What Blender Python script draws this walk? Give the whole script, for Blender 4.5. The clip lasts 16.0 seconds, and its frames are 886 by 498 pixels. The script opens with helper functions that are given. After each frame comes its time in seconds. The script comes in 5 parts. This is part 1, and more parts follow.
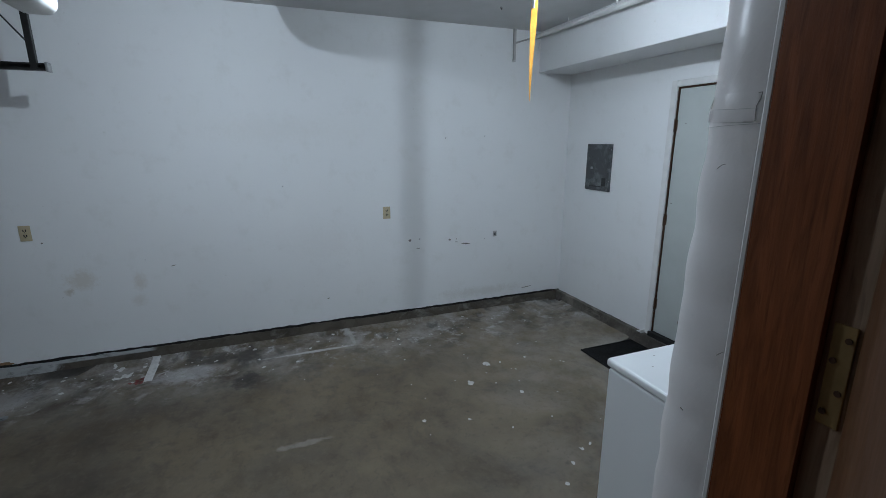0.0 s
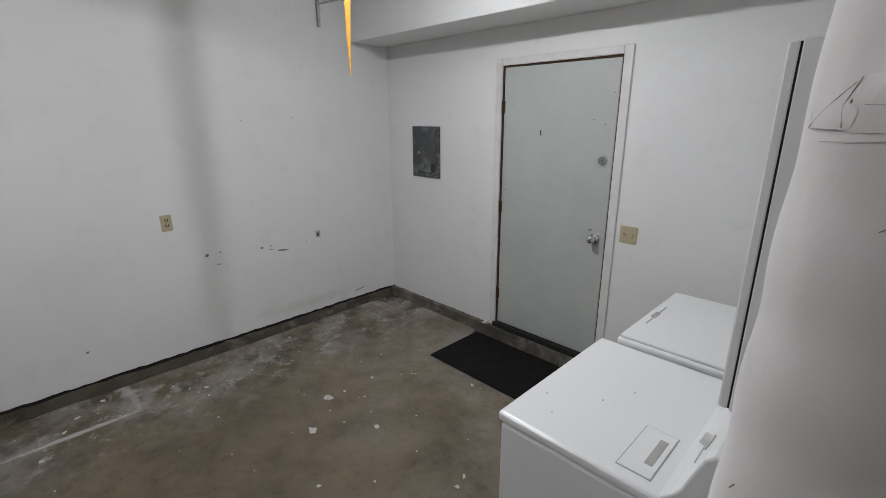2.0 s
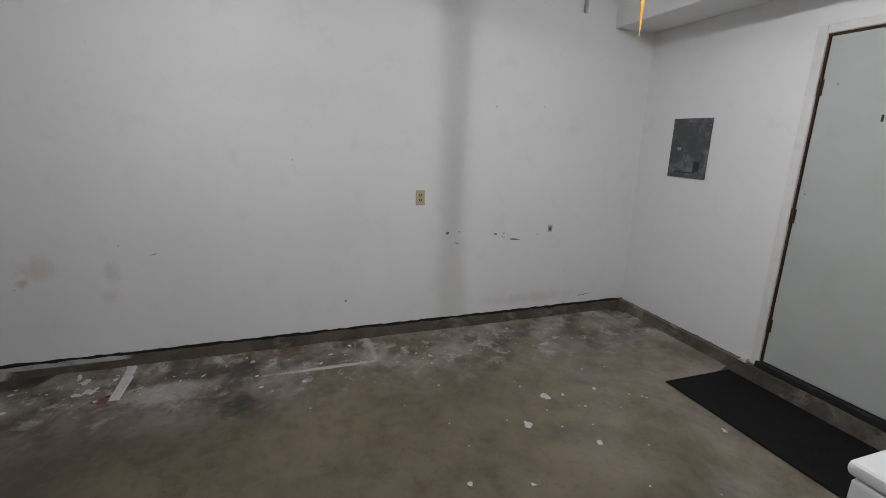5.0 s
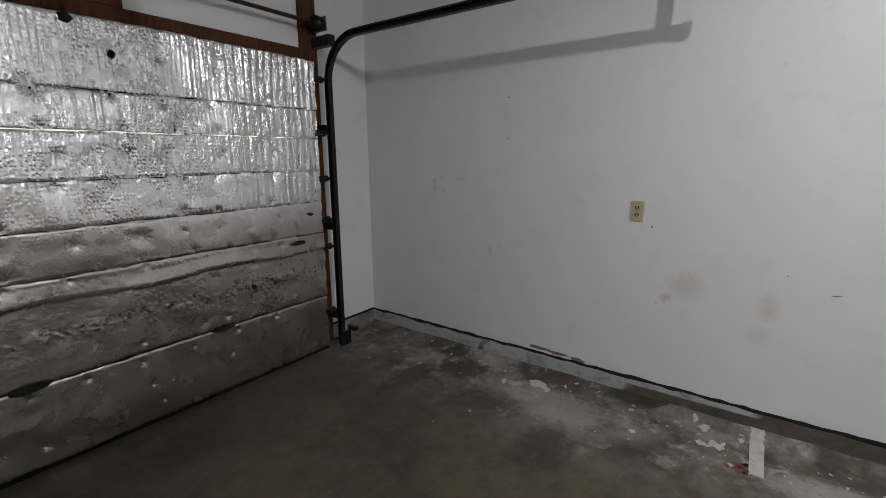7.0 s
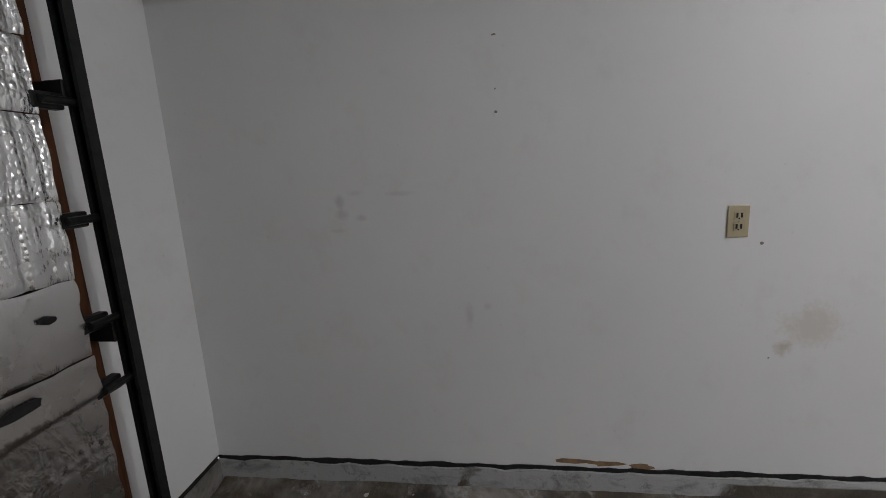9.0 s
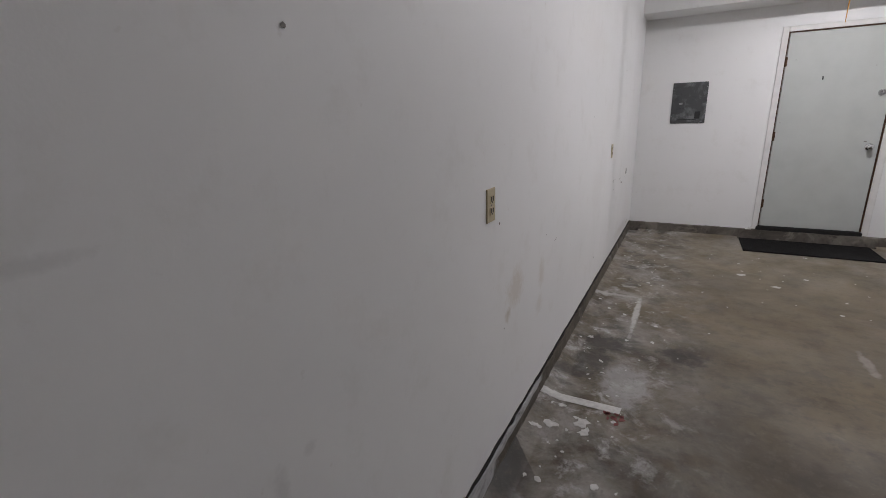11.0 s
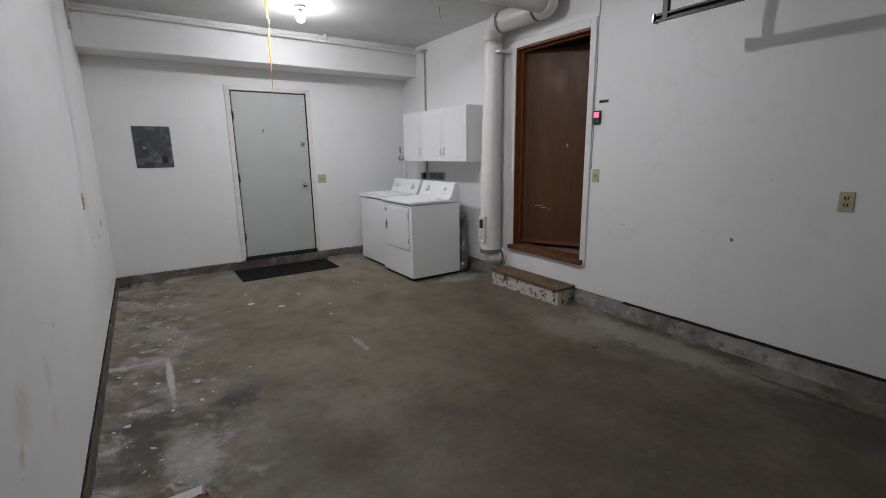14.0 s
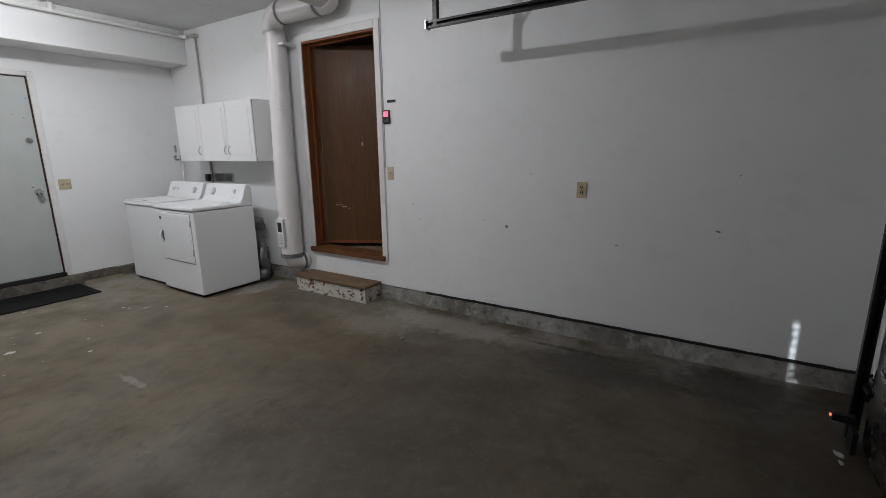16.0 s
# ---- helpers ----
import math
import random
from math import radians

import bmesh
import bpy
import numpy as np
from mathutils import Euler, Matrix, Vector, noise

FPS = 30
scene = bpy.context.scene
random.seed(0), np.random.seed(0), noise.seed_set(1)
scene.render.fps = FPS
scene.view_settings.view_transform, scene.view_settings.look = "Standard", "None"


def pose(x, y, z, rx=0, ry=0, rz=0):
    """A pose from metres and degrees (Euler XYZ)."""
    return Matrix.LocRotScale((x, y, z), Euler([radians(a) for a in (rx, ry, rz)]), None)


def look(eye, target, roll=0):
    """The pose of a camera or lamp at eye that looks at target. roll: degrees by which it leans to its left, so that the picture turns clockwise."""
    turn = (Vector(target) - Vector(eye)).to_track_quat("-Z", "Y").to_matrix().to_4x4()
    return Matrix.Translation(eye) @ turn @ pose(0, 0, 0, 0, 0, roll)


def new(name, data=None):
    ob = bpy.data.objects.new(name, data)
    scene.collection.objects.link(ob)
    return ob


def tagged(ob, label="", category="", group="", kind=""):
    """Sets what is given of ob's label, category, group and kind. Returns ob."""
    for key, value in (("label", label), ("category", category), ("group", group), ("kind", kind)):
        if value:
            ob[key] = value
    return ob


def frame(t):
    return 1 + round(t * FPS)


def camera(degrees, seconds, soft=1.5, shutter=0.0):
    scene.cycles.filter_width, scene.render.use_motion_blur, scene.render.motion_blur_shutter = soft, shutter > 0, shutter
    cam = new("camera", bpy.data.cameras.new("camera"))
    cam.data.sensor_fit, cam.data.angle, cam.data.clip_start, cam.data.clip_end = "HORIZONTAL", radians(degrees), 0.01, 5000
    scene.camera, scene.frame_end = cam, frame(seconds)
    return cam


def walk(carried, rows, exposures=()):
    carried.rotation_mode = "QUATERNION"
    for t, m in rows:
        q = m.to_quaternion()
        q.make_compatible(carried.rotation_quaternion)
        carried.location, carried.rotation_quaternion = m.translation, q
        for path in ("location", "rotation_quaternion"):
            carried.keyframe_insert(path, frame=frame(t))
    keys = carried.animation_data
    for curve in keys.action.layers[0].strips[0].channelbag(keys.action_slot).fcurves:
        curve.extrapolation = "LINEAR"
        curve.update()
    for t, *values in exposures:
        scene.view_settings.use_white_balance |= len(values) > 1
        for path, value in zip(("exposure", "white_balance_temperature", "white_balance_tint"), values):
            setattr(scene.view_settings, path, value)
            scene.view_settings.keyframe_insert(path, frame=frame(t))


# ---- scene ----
cam = camera(89.2, 16.0, 0.55)
PATH = [
    (0, (4.169, -3.078, 1.805), (2.358, -2.371, 1.337), -0.1),
    (0.5, (4.018, -2.955, 1.815), (2.318, -2.013, 1.344), 0.1),
    (1, (3.844, -2.87, 1.841), (2.259, -1.749, 1.362), -0.4),
    (1.5, (3.722, -2.829, 1.828), (2.246, -1.579, 1.32), -0.6),
    (2, (3.58, -2.835, 1.85), (2.221, -1.48, 1.287), -0.2),
    (2.5, (3.501, -2.835, 1.85), (2.237, -1.405, 1.251), 0.5),
    (3, (3.468, -2.838, 1.848), (2.263, -1.369, 1.223), 0.9),
    (3.2, (3.455, -2.84, 1.841), (2.262, -1.364, 1.212), 1.3),
    (5.5, (3.275, -3.088, 1.547), (1.329, -3.053, 1.085), 1.7),
    (6, (3.187, -3.454, 1.507), (1.347, -4.083, 1.04), 2.0),
    (6.5, (3.008, -3.831, 1.46), (1.389, -4.913, 1.005), 1.1),
    (7, (2.734, -4.158, 1.466), (1.155, -5.314, 1.055), -0.3),
    (7.5, (2.483, -4.551, 1.464), (0.859, -5.658, 1.094), -0.7),
    (8, (2.223, -4.869, 1.435), (0.544, -5.903, 1.101), -1.3),
    (8.2, (2.122, -5.016, 1.413), (0.389, -5.957, 1.082), -1.8),
    (10.3, (0.955, -6.24, 1.429), (-0.561, -5.043, 0.909), -2.3),
    (10.5, (0.836, -6.26, 1.429), (-0.524, -4.89, 0.904), -2.2),
    (11, (0.573, -6.178, 1.419), (-0.343, -4.485, 0.874), -1.7),
    (11.5, (0.388, -6.106, 1.423), (-0.062, -4.232, 0.885), -1.9),
    (12, (0.287, -6.084, 1.422), (0.258, -4.156, 0.891), -1.9),
    (12.5, (0.316, -6.084, 1.435), (0.648, -4.176, 0.937), -1.7),
    (13, (0.332, -6.092, 1.446), (0.946, -4.245, 0.984), -1.5),
    (13.5, (0.339, -6.097, 1.444), (1.2, -4.345, 1.009), -1.1),
    (14, (0.356, -6.099, 1.441), (1.439, -4.471, 1.022), -0.8),
    (14.5, (0.379, -6.095, 1.441), (1.658, -4.614, 1.028), -0.7),
    (15, (0.403, -6.105, 1.434), (1.838, -4.776, 1.017), -0.6),
    (15.5, (0.439, -6.11, 1.433), (1.997, -4.931, 1.006), -0.6),
    (16, (0.464, -6.126, 1.426), (2.113, -5.079, 0.995), -0.8),
]
EXPOSURES = [(0.0, -0.05, 5250, 0), (0.5, 0.13, 5700, 4), (1.2, 0.14, 6100, 6), (3.2, 0.11, 6250, 8), (5.5, 0.16, 6250, 8), (6.1, 0.16, 6250, 8), (6.6, 0.46, 6250, 8), (7.0, 0.54, 6250, 8), (8.2, 0.54, 6250, 8), (11.0, 0.43, 6350, 12), (12.5, 0.45, 6300, 10), (13.0, 0.31, 6260, 9), (14.0, 0.20, 6200, 8), (15.2, 0.20, 6180, 8), (16.0, 0.26, 6150, 7)]
walk(cam, [(t, look(e, a, r)) for t, e, a, r in PATH], EXPOSURES)

# ---- light ----
def lamp(name, place, watts, radius, colour, kind="POINT"):
    data = bpy.data.lights.new(name, kind)
    data.energy, data.shadow_soft_size, data.color = watts, radius, colour
    ob = new(name, data)
    ob.location = place
    return ob


BULB = (1.868, -1.37, 2.757)
BULB_MID = (1.78, -3.42, 2.665)
# each bulb has an opaque neck, so it throws more light downwards than sideways
for bulb_place, bulb_radius, around, downward in ((BULB, 0.026, 22, 36), (BULB_MID, 0.008, 24, 29)):
    lamp("bulb_light", bulb_place, around, bulb_radius, (1.0, 0.965, 0.985))
    spot = lamp("bulb_light_down", bulb_place, downward, bulb_radius, (1.0, 0.965, 0.985), "SPOT")
    spot.data.spot_size, spot.data.spot_blend = math.pi, 1.0
# low daylight that leaks round the edge of the garage door
sun = bpy.data.lights.new("sun", "SUN")
sun.energy, sun.angle, sun.color = 4.5, radians(1.7), (0.90, 0.95, 1.0)
sun_ob = new("sun", sun)
sun_ob.matrix_world = look((-10, -12, 14), (-10 + 0.906 * 0.766, -12 + 0.423 * 0.766, 14 - 0.643))
sky = bpy.data.worlds.new("sky")
scene.world = sky
sky.use_nodes = True
nt = sky.node_tree
tex = nt.nodes.new("ShaderNodeTexSky")
tex.sky_type, tex.sun_disc, tex.sun_elevation, tex.sun_rotation = "NISHITA", False, radians(40), radians(245)
nt.links.new(tex.outputs[0], nt.nodes["Background"].inputs[0])
nt.nodes["Background"].inputs[1].default_value = 0.1


# ---- materials ----
class Mat:
    """A small node material builder."""

    def __init__(self, name, colour, rough=0.5, metal=0.0):
        self.m = bpy.data.materials.new(name)
        self.m.use_nodes = True
        self.t = self.m.node_tree
        self.b = self.t.nodes["Principled BSDF"]
        self.b.inputs["Base Color"].default_value = (*colour, 1)
        self.b.inputs["Roughness"].default_value = rough
        self.b.inputs["Metallic"].default_value = metal
        self.colour = self.rgb(colour)
        self.coord = self.node("ShaderNodeTexCoord").outputs["Object"]

    def node(self, kind, **inputs):
        n = self.t.nodes.new(kind)
        for k, v in inputs.items():
            self.put(v, n.inputs[k.replace("_", " ")])
        return n

    def put(self, value, socket):
        if isinstance(value, bpy.types.NodeSocket):
            self.t.links.new(value, socket)
        else:
            socket.default_value = value

    def rgb(self, c):
        n = self.t.nodes.new("ShaderNodeRGB")
        n.outputs[0].default_value = (*c, 1)
        return n.outputs[0]

    def noise(self, scale, detail=4.0, rough=0.55, stretch=(1, 1, 1), warp=0.0):
        mp = self.node("ShaderNodeMapping", Vector=self.coord, Scale=stretch)
        n = self.node("ShaderNodeTexNoise", Vector=mp.outputs[0], Scale=scale, Detail=detail, Roughness=rough, Distortion=warp)
        return n.outputs["Fac"]

    def ramp(self, fac, low, high, a=0.0, b=1.0):
        n = self.node("ShaderNodeMapRange", Value=fac)
        for k, v in (("From Min", low), ("From Max", high), ("To Min", a), ("To Max", b)):
            n.inputs[k].default_value = v
        return n.outputs[0]

    def math(self, op, a, b=0.0):
        n = self.t.nodes.new("ShaderNodeMath")
        n.operation = op
        self.put(a, n.inputs[0])
        self.put(b, n.inputs[1])
        return n.outputs[0]

    def mix(self, fac, a, b):
        n = self.t.nodes.new("ShaderNodeMix")
        n.data_type = "RGBA"
        self.put(fac, n.inputs[0])
        for v, s in ((a, n.inputs[6]), (b, n.inputs[7])):
            self.put(v if isinstance(v, bpy.types.NodeSocket) else (*v, 1), s)
        return n.outputs[2]

    def tint(self, c):
        n = self.t.nodes.new("ShaderNodeMix")
        n.data_type, n.blend_type = "RGBA", "MULTIPLY"
        n.inputs[0].default_value = 1.0
        self.put(self.colour, n.inputs[6])
        n.inputs[7].default_value = (*c, 1)
        return n.outputs[2]

    def over(self, fac, c):
        """Lay a colour over what is there."""
        self.colour = self.mix(fac, self.colour, c)
        return self

    def bump(self, height, strength=0.2, distance=0.01):
        n = self.node("ShaderNodeBump", Height=height, Strength=strength, Distance=distance)
        old = self.b.inputs["Normal"]
        if old.is_linked:
            self.t.links.new(old.links[0].from_socket, n.inputs["Normal"])
        self.t.links.new(n.outputs[0], old)
        return self

    def rough(self, socket):
        self.put(socket, self.b.inputs["Roughness"])
        return self

    def xyz(self):
        s = self.node("ShaderNodeSeparateXYZ", Vector=self.coord)
        return s.outputs

    def done(self):
        self.put(self.colour, self.b.inputs["Base Color"])
        return self.m


def plain(name, colour, rough=0.5, metal=0.0, vary=0.12, scale=18, bump=0.0):
    m = Mat(name, colour, rough, metal)
    dark = tuple(c * (1 - vary * 2) for c in colour)
    m.over(m.ramp(m.noise(scale), 0.4, 0.75), dark)
    m.rough(m.ramp(m.noise(scale * 2), 0.3, 0.7, max(0.03, rough - 0.08), min(1, rough + 0.08)))
    if bump:
        m.bump(m.noise(scale * 6), bump, 0.004)
    return m.done()


def wall_paint(name):
    m = Mat(name, (0.80, 0.80, 0.795), 0.34)
    m.over(m.ramp(m.noise(0.9, 3), 0.35, 0.75, 0, 0.5), (0.74, 0.74, 0.735))
    m.over(m.ramp(m.noise(5, 6, 0.7), 0.54, 0.78, 0, 0.5), (0.66, 0.65, 0.62))
    m.over(m.ramp(m.noise(26, 3), 0.70, 0.78, 0, 0.4), (0.60, 0.58, 0.54))
    # rubbed stains with a place of their own on the long wall
    x, y, z = m.xyz()
    near = m.ramp(x, 0.06, 0.03)
    fray = m.math("MULTIPLY", m.math("SUBTRACT", m.noise(9, 5, 0.7, warp=0.5), 0.5), 1.8)
    speckle = m.math("MULTIPLY", m.math("SUBTRACT", m.noise(38, 5, 0.75), 0.5), 2.6)
    fray = m.math("ADD", fray, speckle)
    for sy, sz, ry, rz, c, f in ((-4.50, 0.75, 0.10, 0.08, (0.54, 0.47, 0.37), 0.42), (-4.585, 0.655, 0.03, 0.03, (0.46, 0.40, 0.31), 0.55), (-4.11, 0.69, 0.05, 0.07, (0.54, 0.48, 0.40), 0.40), (-4.13, 0.54, 0.05, 0.05, (0.58, 0.53, 0.46), 0.3), (-5.35, 0.95, 0.10, 0.06, (0.68, 0.67, 0.65), 0.2),
                                 (-3.0, 1.9, 0.5, 0.12, (0.74, 0.73, 0.71), 0.5),
                                 (-1.0, 0.22, 0.45, 0.05, (0.60, 0.58, 0.54), 0.5), (-2.6, 0.9, 0.3, 0.2, (0.74, 0.73, 0.72), 0.5)):
        dy = m.math("MULTIPLY", m.math("SUBTRACT", y, sy), 1 / ry)
        dz = m.math("MULTIPLY", m.math("SUBTRACT", z, sz), 1 / rz)
        far = m.math("SQRT", m.math("ADD", m.math("MULTIPLY", dy, dy), m.math("MULTIPLY", dz, dz)))
        m.over(m.math("MULTIPLY", near, m.ramp(m.math("ADD", far, fray), 1.3, 0.3, 0, f)), c)
    # small finger smudges
    ragged = m.math("MULTIPLY", m.math("SUBTRACT", m.noise(45, 4, 0.7), 0.5), 1.6)
    for sy, sz, ry, rz, f in ((-6.238, 1.268, 0.020, 0.024, 0.65), (-6.232, 1.218, 0.026, 0.020, 0.5), (-6.154, 1.201, 0.022, 0.012, 0.5), (-6.17, 1.299, 0.030, 0.010, 0.3),
                              (-5.997, 1.291, 0.055, 0.010, 0.35), (-5.744, 0.796, 0.016, 0.045, 0.4), (-5.67, 0.832, 0.016, 0.014, 0.3), (-6.257, 1.154, 0.03, 0.008, 0.3)):
        dy = m.math("MULTIPLY", m.math("SUBTRACT", y, sy), 1 / ry)
        dz = m.math("MULTIPLY", m.math("SUBTRACT", z, sz), 1 / rz)
        far = m.math("SQRT", m.math("ADD", m.math("MULTIPLY", dy, dy), m.math("MULTIPLY", dz, dz)))
        m.over(m.math("MULTIPLY", near, m.ramp(m.math("ADD", far, ragged), 1.3, 0.4, 0, f * 0.6)), (0.36, 0.35, 0.34))
    m.rough(m.ramp(m.noise(3, 4), 0.3, 0.7, 0.46, 0.62))
    m.bump(m.noise(160, 2), 0.05, 0.003)
    m.bump(m.noise(2.2, 2), 0.10, 0.03)
    return m.done()


def concrete(name):
    m = Mat(name, (0.116, 0.092, 0.058), 0.6)
    x, y, z = m.xyz()
    m.over(m.ramp(m.noise(1.3, 6, 0.62, warp=0.3), 0.41, 0.60, 0, 0.85), (0.052, 0.042, 0.030))
    m.over(m.ramp(m.noise(3.2, 6, 0.62, (1.0, 0.7, 1.0), 0.2), 0.44, 0.68, 0, 0.65), (0.150, 0.120, 0.076))
    m.over(m.ramp(m.noise(6.5, 6, 0.62, warp=0.25), 0.52, 0.66, 0, 0.65), (0.040, 0.033, 0.024))
    m.over(m.ramp(m.noise(9, 6, 0.66, (0.7, 1.2, 1.0), 0.3), 0.50, 0.66, 0, 0.5), (0.046, 0.037, 0.027))
    m.over(m.ramp(m.noise(0.55, 3), 0.48, 0.62, 0, 0.5), (0.070, 0.056, 0.040))
    # darker towards the garage door, paler towards the side door
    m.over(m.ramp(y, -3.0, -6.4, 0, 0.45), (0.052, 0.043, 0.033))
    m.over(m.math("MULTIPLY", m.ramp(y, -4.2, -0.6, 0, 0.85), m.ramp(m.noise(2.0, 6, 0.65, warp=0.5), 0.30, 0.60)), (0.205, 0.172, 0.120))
    m.colour = m.tint((1.02, 0.985, 0.915))
    # lime bloom along the foot of the walls
    west = m.ramp(x, 0.95, 0.25)
    north = m.ramp(y, -2.2, -0.4, 0, 0.6)
    east = m.ramp(x, 3.0, 3.7, 0, 0.7)
    reach = m.math("MAXIMUM", m.math("MAXIMUM", west, north), east)
    bloom = m.math("MULTIPLY", m.ramp(m.noise(2.4, 8, 0.68, warp=0.25), 0.42, 0.64), reach)
    m.over(m.math("MULTIPLY", bloom, 0.8), (0.38, 0.362, 0.338))
    patch = m.math("MULTIPLY", m.ramp(m.noise(5.5, 7, 0.70, warp=0.3), 0.54, 0.64), m.ramp(x, 0.85, 0.40))
    m.over(m.math("MULTIPLY", patch, 0.75), (0.46, 0.45, 0.44))
    damp = m.math("MULTIPLY", m.ramp(m.noise(3.6, 5, 0.65, warp=0.3), 0.52, 0.64), m.ramp(x, 1.1, 0.3))
    m.over(m.math("MULTIPLY", damp, 0.75), (0.036, 0.032, 0.027))
    # single stains and white streaks with a place of their own
    fray = m.math("MULTIPLY", m.math("SUBTRACT", m.noise(11, 5, 0.7, warp=0.5), 0.5), 1.9)
    for sx, sy, rx, ry, c, f in ((0.68, -3.35, 0.13, 0.10, (0.035, 0.030, 0.025), 0.9), (0.22, -3.36, 0.16, 0.13, (0.04, 0.035, 0.03), 0.85), (0.62, -3.32, 0.10, 0.05, (0.035, 0.030, 0.025), 0.8),
                                 (0.80, -4.95, 0.22, 0.14, (0.04, 0.035, 0.03), 0.7), (0.30, -5.75, 0.16, 0.20, (0.03, 0.026, 0.022), 0.8), (3.3, -5.5, 0.25, 0.5, (0.04, 0.034, 0.028), 0.8),
                                 (3.45, -6.3, 0.25, 0.35, (0.03, 0.026, 0.022), 0.8), (0.36, -2.78, 0.022, 0.36, (0.52, 0.51, 0.49), 0.85), (0.20, -2.45, 0.20, 0.02, (0.42, 0.40, 0.37), 0.7),
                                 (0.40, -3.80, 0.13, 0.26, (0.40, 0.39, 0.385), 0.6), (0.20, -3.60, 0.13, 0.09, (0.05, 0.043, 0.035), 0.8), (0.12, -5.95, 0.10, 0.12, (0.03, 0.026, 0.022), 0.8), (0.60, -6.0, 0.2, 0.12, (0.035, 0.03, 0.026), 0.7), (1.62, -3.0, 0.03, 0.16, (0.30, 0.28, 0.25), 0.6), (3.46, -4.3, 0.18, 0.75, (0.27, 0.25, 0.22), 0.6), (3.15, -3.7, 0.22, 0.35, (0.26, 0.24, 0.20), 0.5), (3.50, -5.35, 0.03, 0.45, (0.03, 0.026, 0.02), 0.8), (3.30, -6.0, 0.05, 0.5, (0.035, 0.03, 0.024), 0.7),
                                 (3.35, -1.95, 0.3, 0.14, (0.36, 0.35, 0.33), 0.7), (0.38, -5.05, 0.20, 0.30, (0.36, 0.35, 0.34), 0.55)):
        dx = m.math("MULTIPLY", m.math("SUBTRACT", x, sx), 1 / rx)
        dy = m.math("MULTIPLY", m.math("SUBTRACT", y, sy), 1 / ry)
        far = m.math("SQRT", m.math("ADD", m.math("MULTIPLY", dx, dx), m.math("MULTIPLY", dy, dy)))
        m.over(m.ramp(m.math("ADD", far, fray), 1.15, 0.65, 0, f), c)
    # a damp wedge along the broken edge of the top coat
    cut = m.math("SUBTRACT", m.math("MULTIPLY", x, -0.771), m.math("MULTIPLY", m.math("ADD", y, 4.47), 0.636))
    cut = m.math("ADD", cut, m.math("MULTIPLY", m.math("SUBTRACT", m.noise(30, 3), 0.5), 0.012))
    wedge = m.math("MULTIPLY", m.ramp(cut, 0.0, 0.006), m.math("MULTIPLY", m.ramp(m.math("ADD", x, m.math("MULTIPLY", fray, 0.05)), 0.20, 0.08), m.ramp(m.math("ADD", y, m.math("MULTIPLY", fray, 0.1)), -4.98, -4.76)))
    m.over(m.math("MULTIPLY", wedge, 0.9), (0.020, 0.017, 0.014))
    m.over(m.ramp(m.noise(15, 6, 0.7, warp=0.4), 0.52, 0.72, 0, 0.4), (0.165, 0.138, 0.098))
    m.over(m.ramp(m.noise(21, 6, 0.7, warp=0.4), 0.54, 0.70, 0, 0.4), (0.040, 0.033, 0.023))
    m.over(m.ramp(m.noise(60, 3), 0.62, 0.80, 0, 0.25), (0.20, 0.185, 0.16))
    m.over(m.ramp(m.noise(140, 2), 0.64, 0.78, 0, 0.35), (0.04, 0.035, 0.03))
    m.rough(m.ramp(m.noise(2.5, 5), 0.35, 0.7, 0.45, 0.75))
    m.bump(m.noise(45, 5, 0.65), 0.15, 0.008)
    m.bump(m.noise(4, 3), 0.15, 0.02)
    return m.done()


def curb_concrete(name, light, dark):
    m = Mat(name, light, 0.8)
    m.over(m.ramp(m.noise(2.2, 6, 0.65, warp=0.7), 0.42, 0.62), dark)
    m.over(m.ramp(m.noise(14, 5, 0.6), 0.56, 0.70, 0, 0.7), tuple(c * 0.4 for c in dark))
    m.over(m.ramp(m.noise(5, 6, 0.7, warp=0.8), 0.54, 0.66, 0, 0.6), tuple(min(0.55, c * 1.7) for c in light))
    m.bump(m.noise(40, 5, 0.6), 0.5, 0.01)
    return m.done()


def wood(name, colour, dark, rough=0.42, along=(14, 14, 1.1), wear=0.0, wear_colour=(0.7, 0.68, 0.63), streak=0.7):
    m = Mat(name, colour, rough)
    m.over(m.ramp(m.noise(3.0, 6, 0.65, along, 1.2), 0.38, 0.66), dark)
    m.over(m.ramp(m.noise(9.0, 4, 0.6, along, 0.4), 0.55, 0.72, 0, streak), tuple(c * 0.55 for c in dark))
    if wear:
        m.over(m.ramp(m.noise(16, 6, 0.7, warp=0.6), 0.66 - wear * 0.22, 0.70 - wear * 0.22), wear_colour)
    m.rough(m.ramp(m.noise(8, 4), 0.3, 0.7, rough - 0.06, rough + 0.14))
    m.b.inputs["Specular IOR Level"].default_value = 0.22
    m.bump(m.noise(10, 5, 0.6, along), 0.12, 0.004)
    return m.done()


